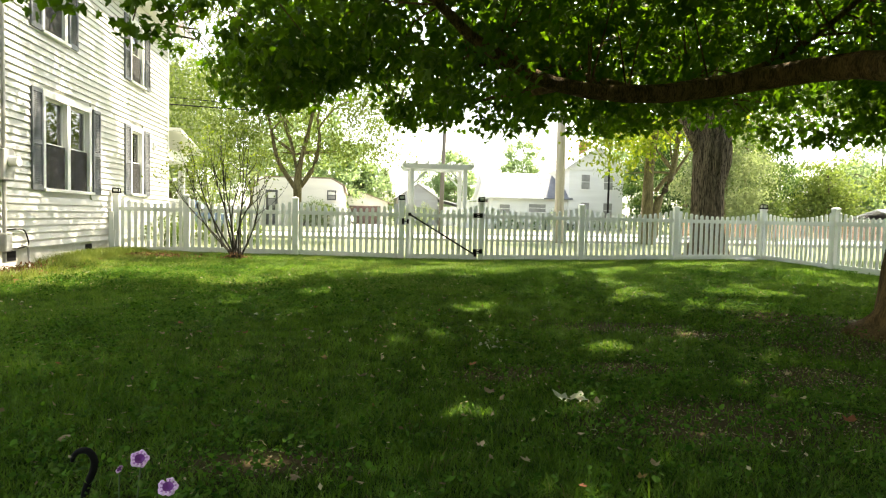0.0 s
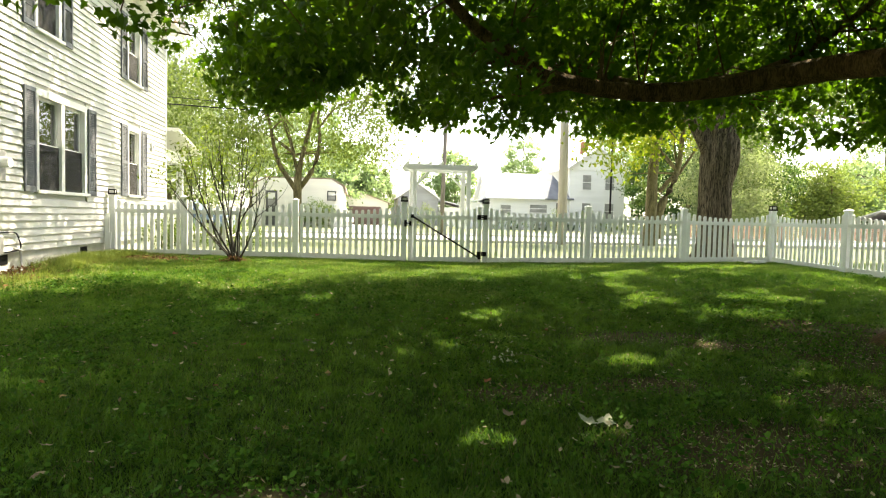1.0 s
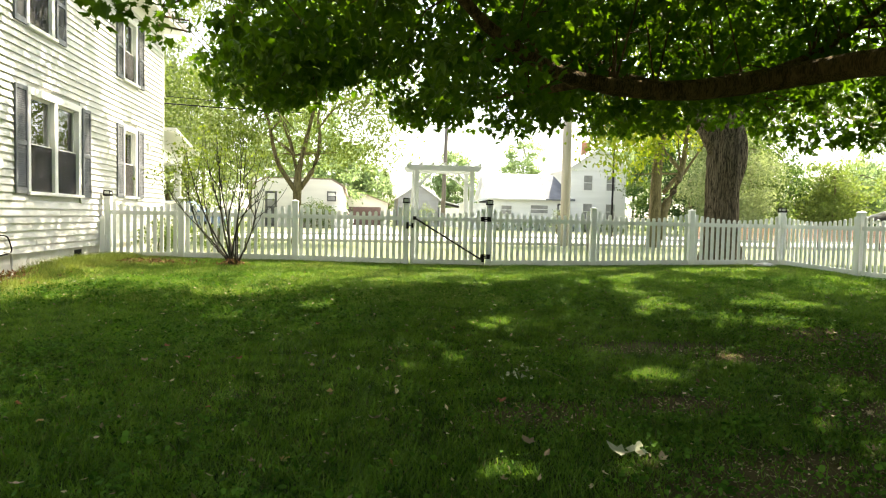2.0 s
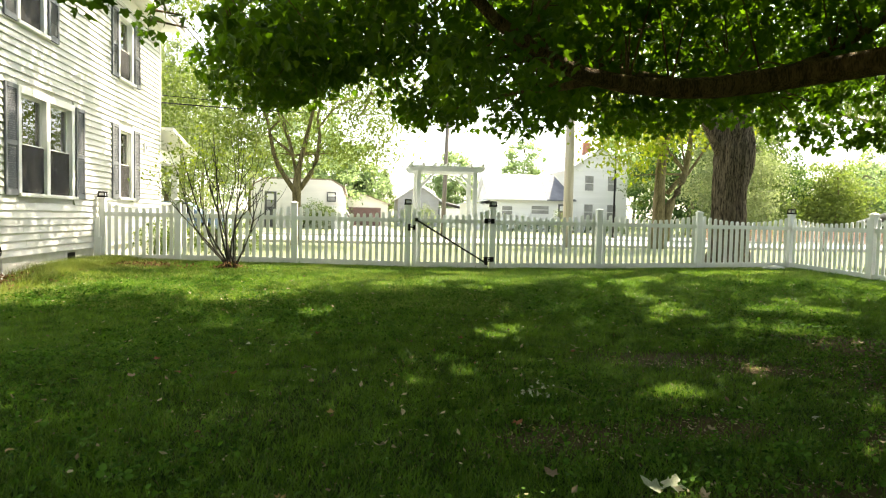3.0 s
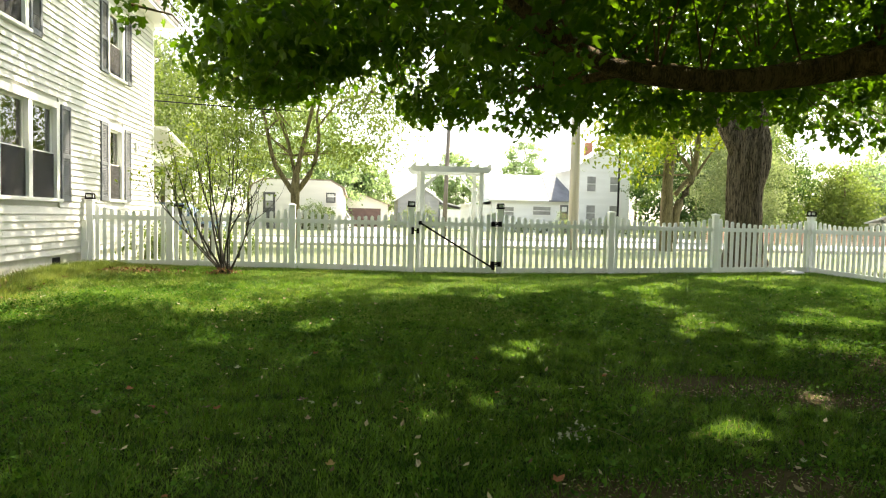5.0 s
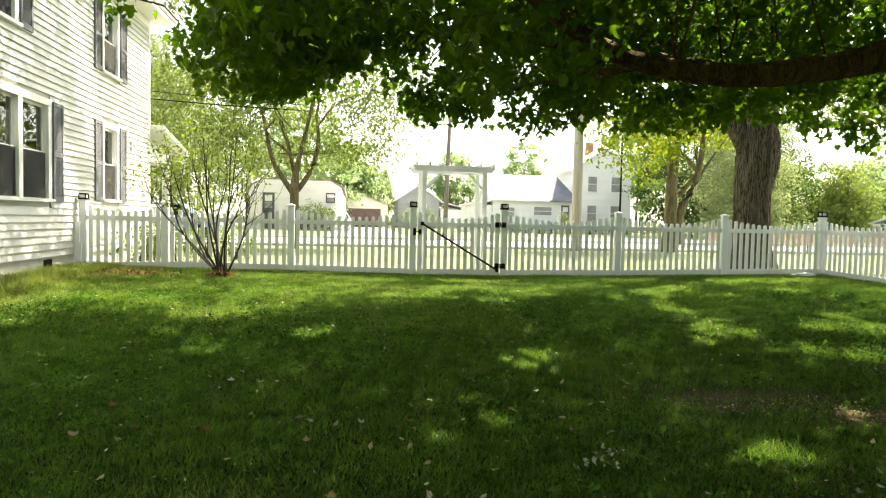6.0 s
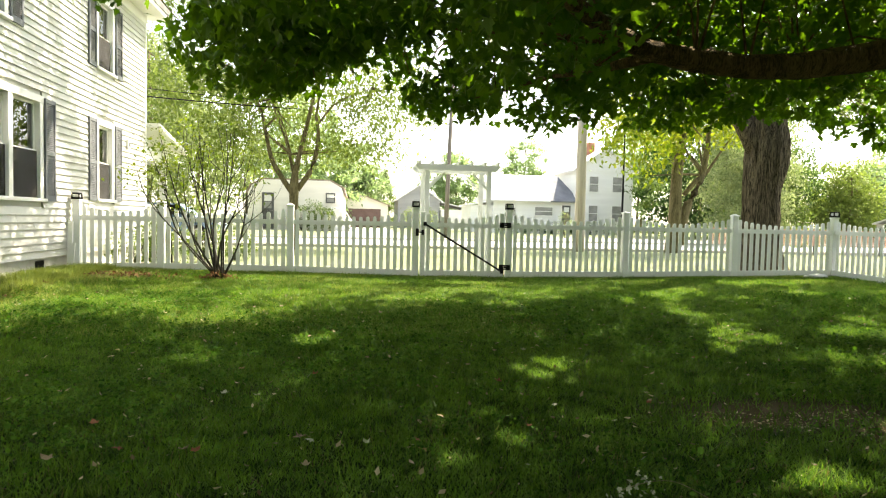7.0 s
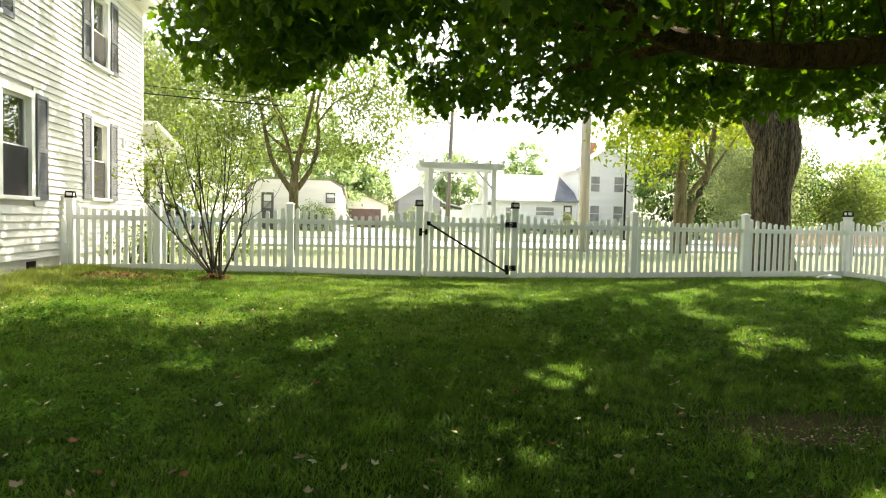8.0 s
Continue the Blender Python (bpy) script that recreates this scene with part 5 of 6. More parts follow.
v = [bm.verts.new(c) for c in ((16.7, FY - 0.12, 3.14), (19.6, FY - 0.12, 3.14), (18.4, FY + 3.6, 5.73), (16.95, FY + 3.6, 5.73), (16.7, FY - 0.12, 3.0), (19.6, FY - 0.12, 3.0), (18.4, FY + 3.6, 5.5), (16.95, FY + 3.6, 5.5))]
for f in ((0, 1, 2, 3), (7, 6, 5, 4), (0, 4, 5, 1), (1, 5, 6, 2), (2, 6, 7, 3), (3, 7, 4, 0)):
    bm.faces.new([v[i] for i in f])
part("porch_roof", bm, DARK_ROOF, farm, "dark section of the wing roof")
far_window(farm, 15.3, 17.0, 1.75, 2.5, FY + 0.3, TRIM)
far_window(farm, 12.4, 13.4, 1.6, 2.4, FY + 0.3, TRIM)
door = part("door", one_box(17.95, 18.75, FY + 0.24, FY + 0.29, 0.75, 2.72), DARK_FRAME, farm, "dark panelled door with a storm frame")
for i in range(3):
    part("door_panel", one_box(18.1, 18.6, FY + 0.22, FY + 0.239, 0.9 + i * 0.6, 1.35 + i * 0.6), TRIM if i == 2 else DULL_RED, door)
part("step", one_box(17.6, 19.1, FY - 0.9, FY + 0.29, 0, 0.7), CONCRETE, farm)
part("lean_to", one_box(9.2, 11.29, FY + 0.6, FY + 6, 0, 2.6), WHITE_BOARD, farm)
part("lean_to_roof", prism(bmesh.new(), [(9.0, 2.55), (11.29, 2.95), (11.29, 3.06), (9.0, 2.66)], "y", FY + 0.4, FY + 6.2), PALE_ROOF, farm)

# cream house with a rounded porch front
COY = 40.0
cottage = thing("house", (-6, COY, 0.05), "cream cottage with dark-framed door and window", "house")
part("wall", one_box(-9.9, -2.4, COY, COY + 8, 0, 3.0), CREAM, cottage)
gamb = [(-9.9, 3.001), (-2.4, 3.001), (-2.55, 3.5), (-3.5, 4.05), (-8.7, 4.05), (-9.6, 3.6)]
part("gable", prism(bmesh.new(), gamb, "y", COY, COY + 7.9), CREAM, cottage)
part("roof", prism(bmesh.new(), [(-2.2, 2.95), (-2.35, 3.55), (-3.42, 4.16), (-8.78, 4.16), (-9.78, 3.66), (-10.1, 2.95), (-9.98, 2.95), (-9.68, 3.58), (-8.72, 4.06), (-3.48, 4.06), (-2.48, 3.5), (-2.32, 2.95)], "y", COY + 0.05, COY + 8.2), BROWN_ROOF, cottage)
far_window(cottage, -8.64, -8.06, 1.75, 2.82, COY, DARK_FRAME, CURTAIN, 0.18)
part("door", one_box(-8.82, -7.88, COY - 0.05, COY - 0.01, 0.1, 1.565), DARK_FRAME, cottage, "dark panel below the window")
far_window(cottage, -3.72, -3.16, 2.36, 2.98, COY, DARK_FRAME, CURTAIN, 0.10)
stair = part("outside_stair", prism(bmesh.new(), [(-3.35, 0.0), (-3.35, 1.98), (-2.95, 1.98), (-1.75, 0.0)], "y", COY - 1.2, COY - 1.12), WHITE_BOARD, cottage, "white outside stair with a rail")
for i in range(9):
    part("tread", one_box(-2.95 + i * 0.13, -2.66 + i * 0.13, COY - 1.30, COY - 0.30, 1.80 - i * 0.21, 1.86 - i * 0.21), WHITE_BOARD, stair)
bm = bmesh.new()
tube(bm, [(-3.35, COY - 1.2, 2.75), (-2.95, COY - 1.2, 2.75), (-1.75, COY - 1.2, 0.95)], [0.05, 0.05, 0.05], 6)
part("handrail", bm, WHITE_BOARD, stair)

# cream garage with a dull red door
GY = 60.0
garage = thing("garage", (-0.5, GY, 0.05), "cream garage with a wide dull red door", "garage")
part("wall", one_box(-4.1, 2.1, GY, GY + 7, 0, 2.6), CREAM, garage)
part("gable", gable_end(-4.1, 2.1, 2.601, 3.72, GY, GY + 7), CREAM, garage)
part("roof", gable_roof(-4.1, 2.1, GY, GY + 7, 2.6, 3.72, 0.30, 0.10, "y"), BROWN_ROOF, garage)
gd = part("garage_door", one_box(-2.9, 1.28, GY - 0.05, GY - 0.01, 0, 2.15), DULL_RED, garage)
for i in range(3):
    part("door_rib", one_box(-2.85, 1.23, GY - 0.07, GY - 0.051, 0.5 + i * 0.5, 0.54 + i * 0.5), DULL_RED, gd)

# grey barn with a lower white shed
barn = thing("barn", (6, 62, 0.05), "grey gabled barn with a low white shed beside it", "barn")
part("wall", one_box(3.35, 8.2, 62, 70, 0, 3.35), GREY_WALL, barn)
part("gable", gable_end(3.35, 8.2, 3.351, 4.98, 62, 70), GREY_WALL, barn)
part("roof", gable_roof(3.35, 8.2, 62, 70, 3.35, 4.98, 0.3, 0.14, "y"), PALE_ROOF, barn)
part("shed_wall", one_box(8.31, 11.5, 61.5, 68, 0, 2.3), WHITE_BOARD, barn)
part("shed_roof", prism(bmesh.new(), [(8.31, 3.1), (11.8, 2.3), (11.8, 2.42), (8.31, 3.22)], "y", 61.2, 68.2), PALE_ROOF, barn)

# far house at the edge of the woods
shed = thing("shed", (35, 20, 0.05), "low pale-roofed shed among the trees", "shed")
part("wall", one_box(34.0, 40, 22, 27, 0, 1.5), CREAM, shed)
part("roof", gable_roof(34.0, 40, 22, 27, 1.5, 2.1, 0.2, 0.10, "x"), PALE_ROOF, shed)
far_window(shed, 34.5, 35.6, 0.75, 1.3, 22, DULL_RED)
bush(31.6, 23.0, 0.05, 0.8, 0.7, 0.75, FIR_LEAF, 60, 0.14, 141, "dark spiky evergreen bush by the shed")
bush(22.5, 19.0, 0.05, 1.4, 0.8, 0.55, LIME_LEAF, 70, 0.12, 142, "low lime green hedge past the verge")

# clipped bushes and hedges across the street
bush(4.3, 45, 0.05, 1.7, 1.2, 1.15, PALE_LEAF, 90, 0.16, 80, "rounded pale green bush by the barn")
for k in range(8):
    bush(11.5 + k * 1.15 + 0.2 * math.sin(k * 3), FY - 3.0, 0.05, 0.55, 0.5, 0.42 + 0.08 * math.sin(k * 2), FIR_LEAF, 30, 0.12, 90 + k, "dark clipped bush before the farmhouse", group="bushes before the farmhouse")
for k in range(5):
    bush(21.5 + k * 1.2, FY - 2.0, 0.05, 0.6, 0.5, 0.45, WOOD_LEAF, 30, 0.12, 110 + k, "green bush before the farmhouse", group="bushes before the farmhouse")
for k in range(3):
    bush(-5.6 + k * 0.9, 38.6, 0.05, 0.9, 0.8, 1.0 + 0.2 * (k % 2), WOOD_LEAF, 60, 0.14, 120 + k, "leafy bush in front of the cottage", group="bushes at the cottage")
bush(12.9, 30, 0.05, 0.5, 0.5, 1.0, PALE_LEAF, 40, 0.10, 131, "slender young tree with pale leaves", "sapling", "sapling")

# conifer beside the garage
conifer = thing("conifer", (2.05, 72, 0.05), "dark green conical conifer by the garage", "tree")
bm = bmesh.new()
tube(bm, [(2.05, 72, -0.1), (2.05, 72, 3.5), (2.05, 72, 7.2)], [0.18, 0.11, 0.02], 8)
part("trunk", bm, PALE_BARK, conifer)
rg = np.random.default_rng(5)
h = rg.uniform(0, 1, 420) ** 0.8
a = rg.uniform(0, 6.283, 420)
rad = (1 - h) * 2.7 * rg.uniform(0.6, 1.05, 420) + 0.1
c = np.stack([2.05 + rad * np.cos(a), 72 + rad * np.sin(a), 0.3 + h * 6.9], 1)
w = clumps(rg, c, np.full(420, 0.35), 20, 1.0)
place("crown", scatter("crown", w, rg.uniform(0.12, 0.26, len(w)), simple_leaf(), WOOD_LEAF, rg), conifer, kind="stuff")

# orange safety netting along the verge
ORANGE = surface("orange_net", (0.72, 0.38, 0.30), (0.80, 0.48, 0.40), 0.6, 3, 30, 0.05)
net = thing("safety_fence", (17, 11.3, 0.05), "orange plastic safety fence along the street", "fence")
for k in range(8):
    x = 12.9 + k * 1.5
    part("stake", one_box(x - 0.02, x + 0.02, 11.32, 11.36, 0, 1.15), DARK_FRAME, net)
bm = bmesh.new()
for k in range(8):
    z = 0.44 + k * 0.085
    beam(bm, (12.9, 11.3), (23.4, 11.3), 0.012, z, z + 0.04, z - 0.05, z - 0.01)
for k in range(105):
    x = 12.9 + k * 0.1
    box(bm, x, x + 0.035, 11.29, 11.293, 0.42, 1.06)
part("mesh_sheet", bm, ORANGE, net, kind="stuff")

# drives and paths across the street
tagged(part("driveway", one_box(-3.0, 1.8, 20.85, 59.9, -0.2, 0.058), CONCRETE), "pale concrete drive to the garage", "driveway", kind="structure")
tagged(part("driveway", one_box(10, 40, 20.85, 31.0, -0.2, 0.058), ASPHALT), "pale paved apron beside the street", "driveway", kind="structure")


def car(x, y, paint, label, turn=0.0, tall=0.0):
    """A parked car seen from its side: body, glasshouse, wheels, lamps."""
    ob = thing("car", (x, y, 0.06), label, "car", "cars parked beyond the fence")
    M = Matrix.Translation((x, y, 0.06)) @ Matrix.Rotation(turn, 4, "Z")

    def fix(bm):
        bmesh.ops.transform(bm, verts=bm.verts[:], matrix=M)
        return bm
    out = [(-2.2, 0.35), (2.2, 0.35), (2.25, 0.62), (2.1, 0.85), (1.25, 0.98), (-1.7, 1.0), (-2.15, 0.92), (-2.25, 0.6)]
    part("body", fix(prism(bmesh.new(), out, "y", -0.88, 0.88)), paint, ob)
    cab = [(-1.75, 1.001), (1.2, 0.985), (0.55, 1.42 + tall), (-1.25, 1.45 + tall)]
    part("cabin", fix(prism(bmesh.new(), cab, "y", -0.74, 0.74)), paint, ob)
    for a, b_ in ((-1.35, -0.35), (-0.25, 0.62)):
        part("window", fix(one_box(a, b_, -0.752, -0.741, 1.06, 1.36 + tall)), BLACK, ob)
    for wx in (-1.35, 1.4):
        for s in (-1, 1):
            bm = bmesh.new()
            r = bmesh.ops.create_cone(bm, cap_ends=True, segments=16, radius1=0.33, radius2=0.33, depth=0.22)
            bmesh.ops.transform(bm, verts=bm.verts[:], matrix=Matrix.Translation((wx, s * 0.80, 0.33)) @ Matrix.Rotation(math.pi / 2, 4, "X"))
            wh = part("wheel", fix(bm), BLACK, ob)
            bm = bmesh.new()
            bmesh.ops.create_cone(bm, cap_ends=True, segments=12, radius1=0.19, radius2=0.17, depth=0.02)
            bmesh.ops.transform(bm, verts=bm.verts[:], matrix=Matrix.Translation((wx, s * 0.918, 0.33)) @ Matrix.Rotation(math.pi / 2, 4, "X"))
            part("rim", fix(bm), CONCRETE, wh)
    part("headlight", fix(one_box(2.10, 2.235, -0.8, -0.45, 0.66, 0.8)), LENS, ob)


CAR_WHITE = surface("white_car_paint", (0.72, 0.73, 0.74), (0.78, 0.79, 0.80), 0.25, 1, 10, 0.0)
CAR_BLUE = surface("slate_blue_car_paint", (0.10, 0.16, 0.24), (0.14, 0.20, 0.28), 0.25, 1, 10, 0.0)
car(-3.4, 47.0, CAR_WHITE, "white parked car on the drive across the street", radians(65), 0.25)
car(-9.2, 16.0, CAR_BLUE, "slate blue car parked on the street", 0.0, 0.1)

# ---- fittings on the white house ----
METER_GREY = surface("grey_meter_box", (0.30, 0.30, 0.29), (0.42, 0.42, 0.40), 0.5, 4, 40, 0.1)
meter = thing("electric_meter", (HX + 0.1, -4.43, 1.4), "grey electric meter box with conduit on the clapboard wall", "meter box")
part("box", one_box(HX + 0.022, HX + 0.14, -4.60, -4.28, 1.44, 1.92, bevel=0.012), METER_GREY, meter)
bm = bmesh.new()
bmesh.ops.create_cone(bm, cap_ends=True, segments=20, radius1=0.085, radius2=0.08, depth=0.13)
bmesh.ops.transform(bm, verts=bm.verts[:], matrix=Matrix.Translation((HX + 0.205, -4.41, 1.74)) @ Matrix.Rotation(math.pi / 2, 4, "Y"))
part("dial", bm, LENS, meter, smooth=False)
bm = bmesh.new()
tube(bm, [(HX + 0.07, -4.46, 1.44), (HX + 0.07, -4.46, 0.75), (HX + 0.07, -4.47, 0.15)], [0.030, 0.030, 0.030], 10)
part("conduit", bm, METER_GREY, meter)
bm = bmesh.new()
tube(bm, [(HX + 0.07, -4.46, 1.92), (HX + 0.07, -4.46, 4.0), (HX + 0.07, -4.46, 6.08)], [0.030, 0.030, 0.030], 10)
part("conduit", bm, METER_GREY, meter)
part("lower_box", one_box(HX + 0.022, HX + 0.13, -4.54, -4.33, 0.32, 0.62, bevel=0.02), METER_GREY, meter)
tap = thing("garden_hose", (HX + 0.08, -3.8, 0.2), "grey hose looped along the foundation", "hose")
bm = bmesh.new()
p, r = curve_pts([(HX + 0.03, -4.36, 0.66, 0.012), (HX + 0.05, -3.89, 0.66, 0.012), (HX + 0.06, -3.76, 0.55, 0.012), (HX + 0.07, -3.74, 0.40, 0.012), (HX + 0.06, -3.99, 0.36, 0.012), (HX + 0.05, -4.30, 0.36, 0.012)], 26)
tube(bm, p, r, 6)
part("loop", bm, BLACK, tap, smooth=True)
bm = bmesh.new()
p, r = curve_pts([(HX + 0.06, -3.91, 0.40, 0.018), (HX + 0.07, -3.76, 0.36, 0.018), (HX + 0.08, -3.74, 0.18, 0.018), (HX + 0.16, -3.89, 0.06, 0.018), (HX + 0.3, -4.42, 0.02, 0.018), (HX + 0.35, -4.95, 0.0, 0.018)], 26)
tube(bm, p, r, 6)
part("lower_run", bm, METER_GREY, tap, smooth=True)
vent = thing("wall_vent", (HX + 0.03, 3.02, 2.7), "small white vent box on the clapboard wall", "vent")
part("box", one_box(HX + 0.022, HX + 0.075, 2.93, 3.10, 2.65, 2.86, bevel=0.01), TRIM, vent)
part("slot", one_box(HX + 0.076, HX + 0.080, 2.96, 3.07, 2.69, 2.78), SHUTTER, vent)
stub = thing("fence_stub", (HX + 0.1, -0.02, 0.1), "white boards leaning between the wall and the end post", "boards")
for i, (x, h_, tilt) in enumerate(((HX + 0.07, 0.90, 0.02), (HX + 0.09, 0.50, 0.08))):
    part("board", box(bmesh.new(), -0.045, 0.045, -0.012, 0.012, 0, h_, m=Matrix.Translation((x + 0.02 * i, -0.15 - 0.06 * i, 0.08)) @ Matrix.Rotation(tilt, 4, "Y")), VINYL, stub)

# ---- petunias and plant hanger near the start of the walk ----
PETAL = surface("petunia_petal", (0.70, 0.40, 0.78), (0.86, 0.60, 0.90), 0.6, 20, 90, 0.05)
PETAL_VEIN = surface("petunia_vein", (0.34, 0.10, 0.42), (0.52, 0.24, 0.58), 0.6, 30, 90, 0.05)
THROAT = surface("petunia_throat", (0.14, 0.02, 0.20), (0.22, 0.04, 0.30), 0.6, 20, 90, 0.0)
PETUNIA_LEAF = leaf_material("petunia_leaf", (0.03, 0.075, 0.012), (0.10, 0.17, 0.035), (1.4, 1.5, 0.5), 0.35, 0.6)
STEM_GREEN = surface("green_stem", (0.02, 0.05, 0.008), (0.05, 0.085, 0.018), 0.6, 10, 60, 0.1)
petunia = thing("petunia", (-1.46, -13.8, -0.07), "petunia with two purple and pink blooms on thin stems", "flower")


def bloom(c, n, r):
    """A funnel flower of five joined lobes, facing n."""
    q = Vector(n).to_track_quat("Z", "Y").to_matrix().to_4x4()
    M = Matrix.Translation(c) @ q
    bm = bmesh.new()
    rings = []
    for s, z in ((0.14, -0.45), (0.27, -0.10), (0.55, 0.05), (0.80, 0.09), (0.93, 0.05), (1.0, -0.04)):
        rings.append([bm.verts.new(M @ Vector((r * s * (1 + 0.08 * math.cos(5 * a) * s) * math.cos(a), r * s * (1 + 0.08 * math.cos(5 * a) * s) * math.sin(a), r * (z + 0.05 * math.cos(5 * a + 1) * s + 0.13 * s ** 4 * math.sin(11 * a + 30 * c[0]))))) for a in np.linspace(0, 2 * math.pi, 61)[:-1]])
    for k, (a, b_) in enumerate(zip(rings, rings[1:])):
        for i in range(60):
            f = bm.faces.new((a[i], a[(i + 1) % 60], b_[(i + 1) % 60], b_[i]))
            f.material_index = 1 if k < 2 else 2 if k == 2 and i % 6 in (0, 1, 5) else 0
    bm.faces.new(rings[0][::-1]).material_index = 1
    part("flower", bm, [PETAL, THROAT, PETAL_VEIN], petunia, "purple-throated pink bloom", smooth=True)


bloom((-1.475, -13.756, 0.437), (0.25, -0.75, 0.60), 0.020)
bloom((-1.401, -13.798, 0.387), (0.15, -0.65, 0.75), 0.0215)
bloom((-1.530, -13.725, 0.402), (-0.8, 0.4, 0.3), 0.010)
bm = bmesh.new()
for a, b_ in (((-1.475, -13.745, 0.425), (-1.44, -13.83, 0.0)), ((-1.401, -13.79, 0.375), (-1.43, -13.83, 0.0)), ((-1.53, -13.725, 0.39), (-1.45, -13.82, 0.0)), ((-1.36, -13.77, 0.30), (-1.44, -13.83, 0.0))):
    p, r = curve_pts([(*b_, 0.004), ((a[0] + b_[0]) / 2 - 0.02, (a[1] + b_[1]) / 2, 0.22, 0.003), (*a, 0.002)], 9)
    tube(bm, p, r, 5)
part("stem", bm, STEM_GREEN, petunia)
rng = np.random.default_rng(77)
w = np.stack([rng.normal(-1.58, 0.20, 950), rng.normal(-13.72, 0.09, 950), rng.uniform(0.02, 0.36, 950) ** 0.9], 1)
place("foliage", scatter("foliage", w, rng.uniform(0.010, 0.025, 950), simple_leaf(), PETUNIA_LEAF, rng), petunia, kind="stuff")
hanger = thing("plant_hook", (-1.64, -13.66, -0.07), "black crook-topped metal plant stake in the lawn", "plant stake")
p, r = curve_pts([(-1.652, -13.66, -0.12, 0.009), (-1.648, -13.66, 0.10, 0.009), (-1.640, -13.66, 0.26, 0.009), (-1.628, -13.66, 0.335, 0.009), (-1.613, -13.66, 0.375, 0.0088), (-1.611, -13.66, 0.403, 0.0085), (-1.624, -13.66, 0.423, 0.008), (-1.645, -13.66, 0.424, 0.007), (-1.658, -13.66, 0.410, 0.006), (-1.660, -13.66, 0.398, 0.004)], 34)
bm = bmesh.new()
tube(bm, p, r, 10)
part("crook", bm, BLACK, hanger, smooth=True)

# ---- fallen leaves, twig, pale stone ----
SILVER = surface("pale_leaf_underside", (0.26, 0.29, 0.17), (0.42, 0.45, 0.30), 0.7, 20, 90, 0.2)
TAN = surface("dry_leaf", (0.17, 0.12, 0.065), (0.36, 0.28, 0.17), 0.8, 12, 80, 0.3, per="object")
RUST = surface("rust_leaf", (0.20, 0.065, 0.02), (0.34, 0.13, 0.05), 0.8, 12, 80, 0.3, per="object")
YEL = surface("yellow_leaf", (0.27, 0.18, 0.05), (0.40, 0.29, 0.09), 0.7, 12, 80, 0.3, per="object")


def fallen_mesh(mat_, curl):
    v, t = maple_leaf()
    v = v.copy()
    v[:, 2] += curl * (v[:, 0] ** 2 * 1.6 + (v[:, 1] - 0.3) ** 2 * 0.8)
    return raw_mesh("leaf", v, t, mat_, True)


FALLEN = {k: [fallen_mesh(m_, c) for c in (0.5, 1.0, -0.3)] for k, m_ in (("pale", SILVER), ("tan", TAN), ("rust", RUST), ("yellow", YEL))}
WORDS = {"pale": "pale silvery fallen maple leaf lying in grass", "tan": "dry tan fallen maple leaf lying in grass", "rust": "rust red fallen maple leaf lying in grass", "yellow": "yellow fallen maple leaf lying in grass"}


def fallen(x, y, size, kind, turn, tip=0.25):
    z, size = float(ground_z(x, y)) + 0.045, size * 0.9
    ob = place("fallen_leaf", FALLEN[kind][int(turn * 10) % 3], None, Matrix.Translation((x, y, z)) @ Matrix.Rotation(turn, 4, "Z") @ Matrix.Rotation(tip, 4, "X") @ Matrix.Scale(size, 4))
    tagged(ob, WORDS[kind], "leaf", "fallen leaves on the lawn")


fallen(0.28, -11.70, 0.115, "pale", -0.7, 0.4)
fallen(0.215, -11.74, 0.125, "pale", 0.9, 0.4)
EARLY = [(-1.23, -10.51, 0.055, "yellow", 0.0), (-0.77, -9.60, 0.070, "yellow", 1.7), (-0.96, -11.05, 0.085, "tan", 3.4), (-0.19, -10.78, 0.075, "rust", 5.1), (-0.18, -11.52, 0.085, "tan", 0.6), (0.20, -12.24, 0.050, "pale", 2.3),
        (-0.42, -12.42, 0.055, "tan", 5.7), (-0.24, -12.62, 0.055, "tan", 1.2), (-0.09, -12.87, 0.060, "rust", 2.9), (0.15, -12.85, 0.050, "yellow", 4.6), (0.28, -12.74, 0.055, "tan", 0.1), (2.16, -11.43, 0.075, "pale", 1.8),
        (1.61, -12.10, 0.060, "tan", 3.5), (1.55, -12.28, 0.080, "rust", 5.2), (1.45, -11.84, 0.065, "tan", 0.7), (0.83, -11.76, 0.060, "tan", 2.4), (1.60, -10.84, 0.055, "pale", 4.1), (1.10, -10.73, 0.040, "pale", 5.8),
        (-2.40, -11.89, 0.070, "tan", 3.0), (-2.32, -12.22, 0.070, "tan", 4.7), (-1.51, -11.69, 0.050, "tan", 1.9), (-1.21, -12.74, 0.055, "tan", 0.8), (-1.44, -9.40, 0.070, "tan", 2.5)]
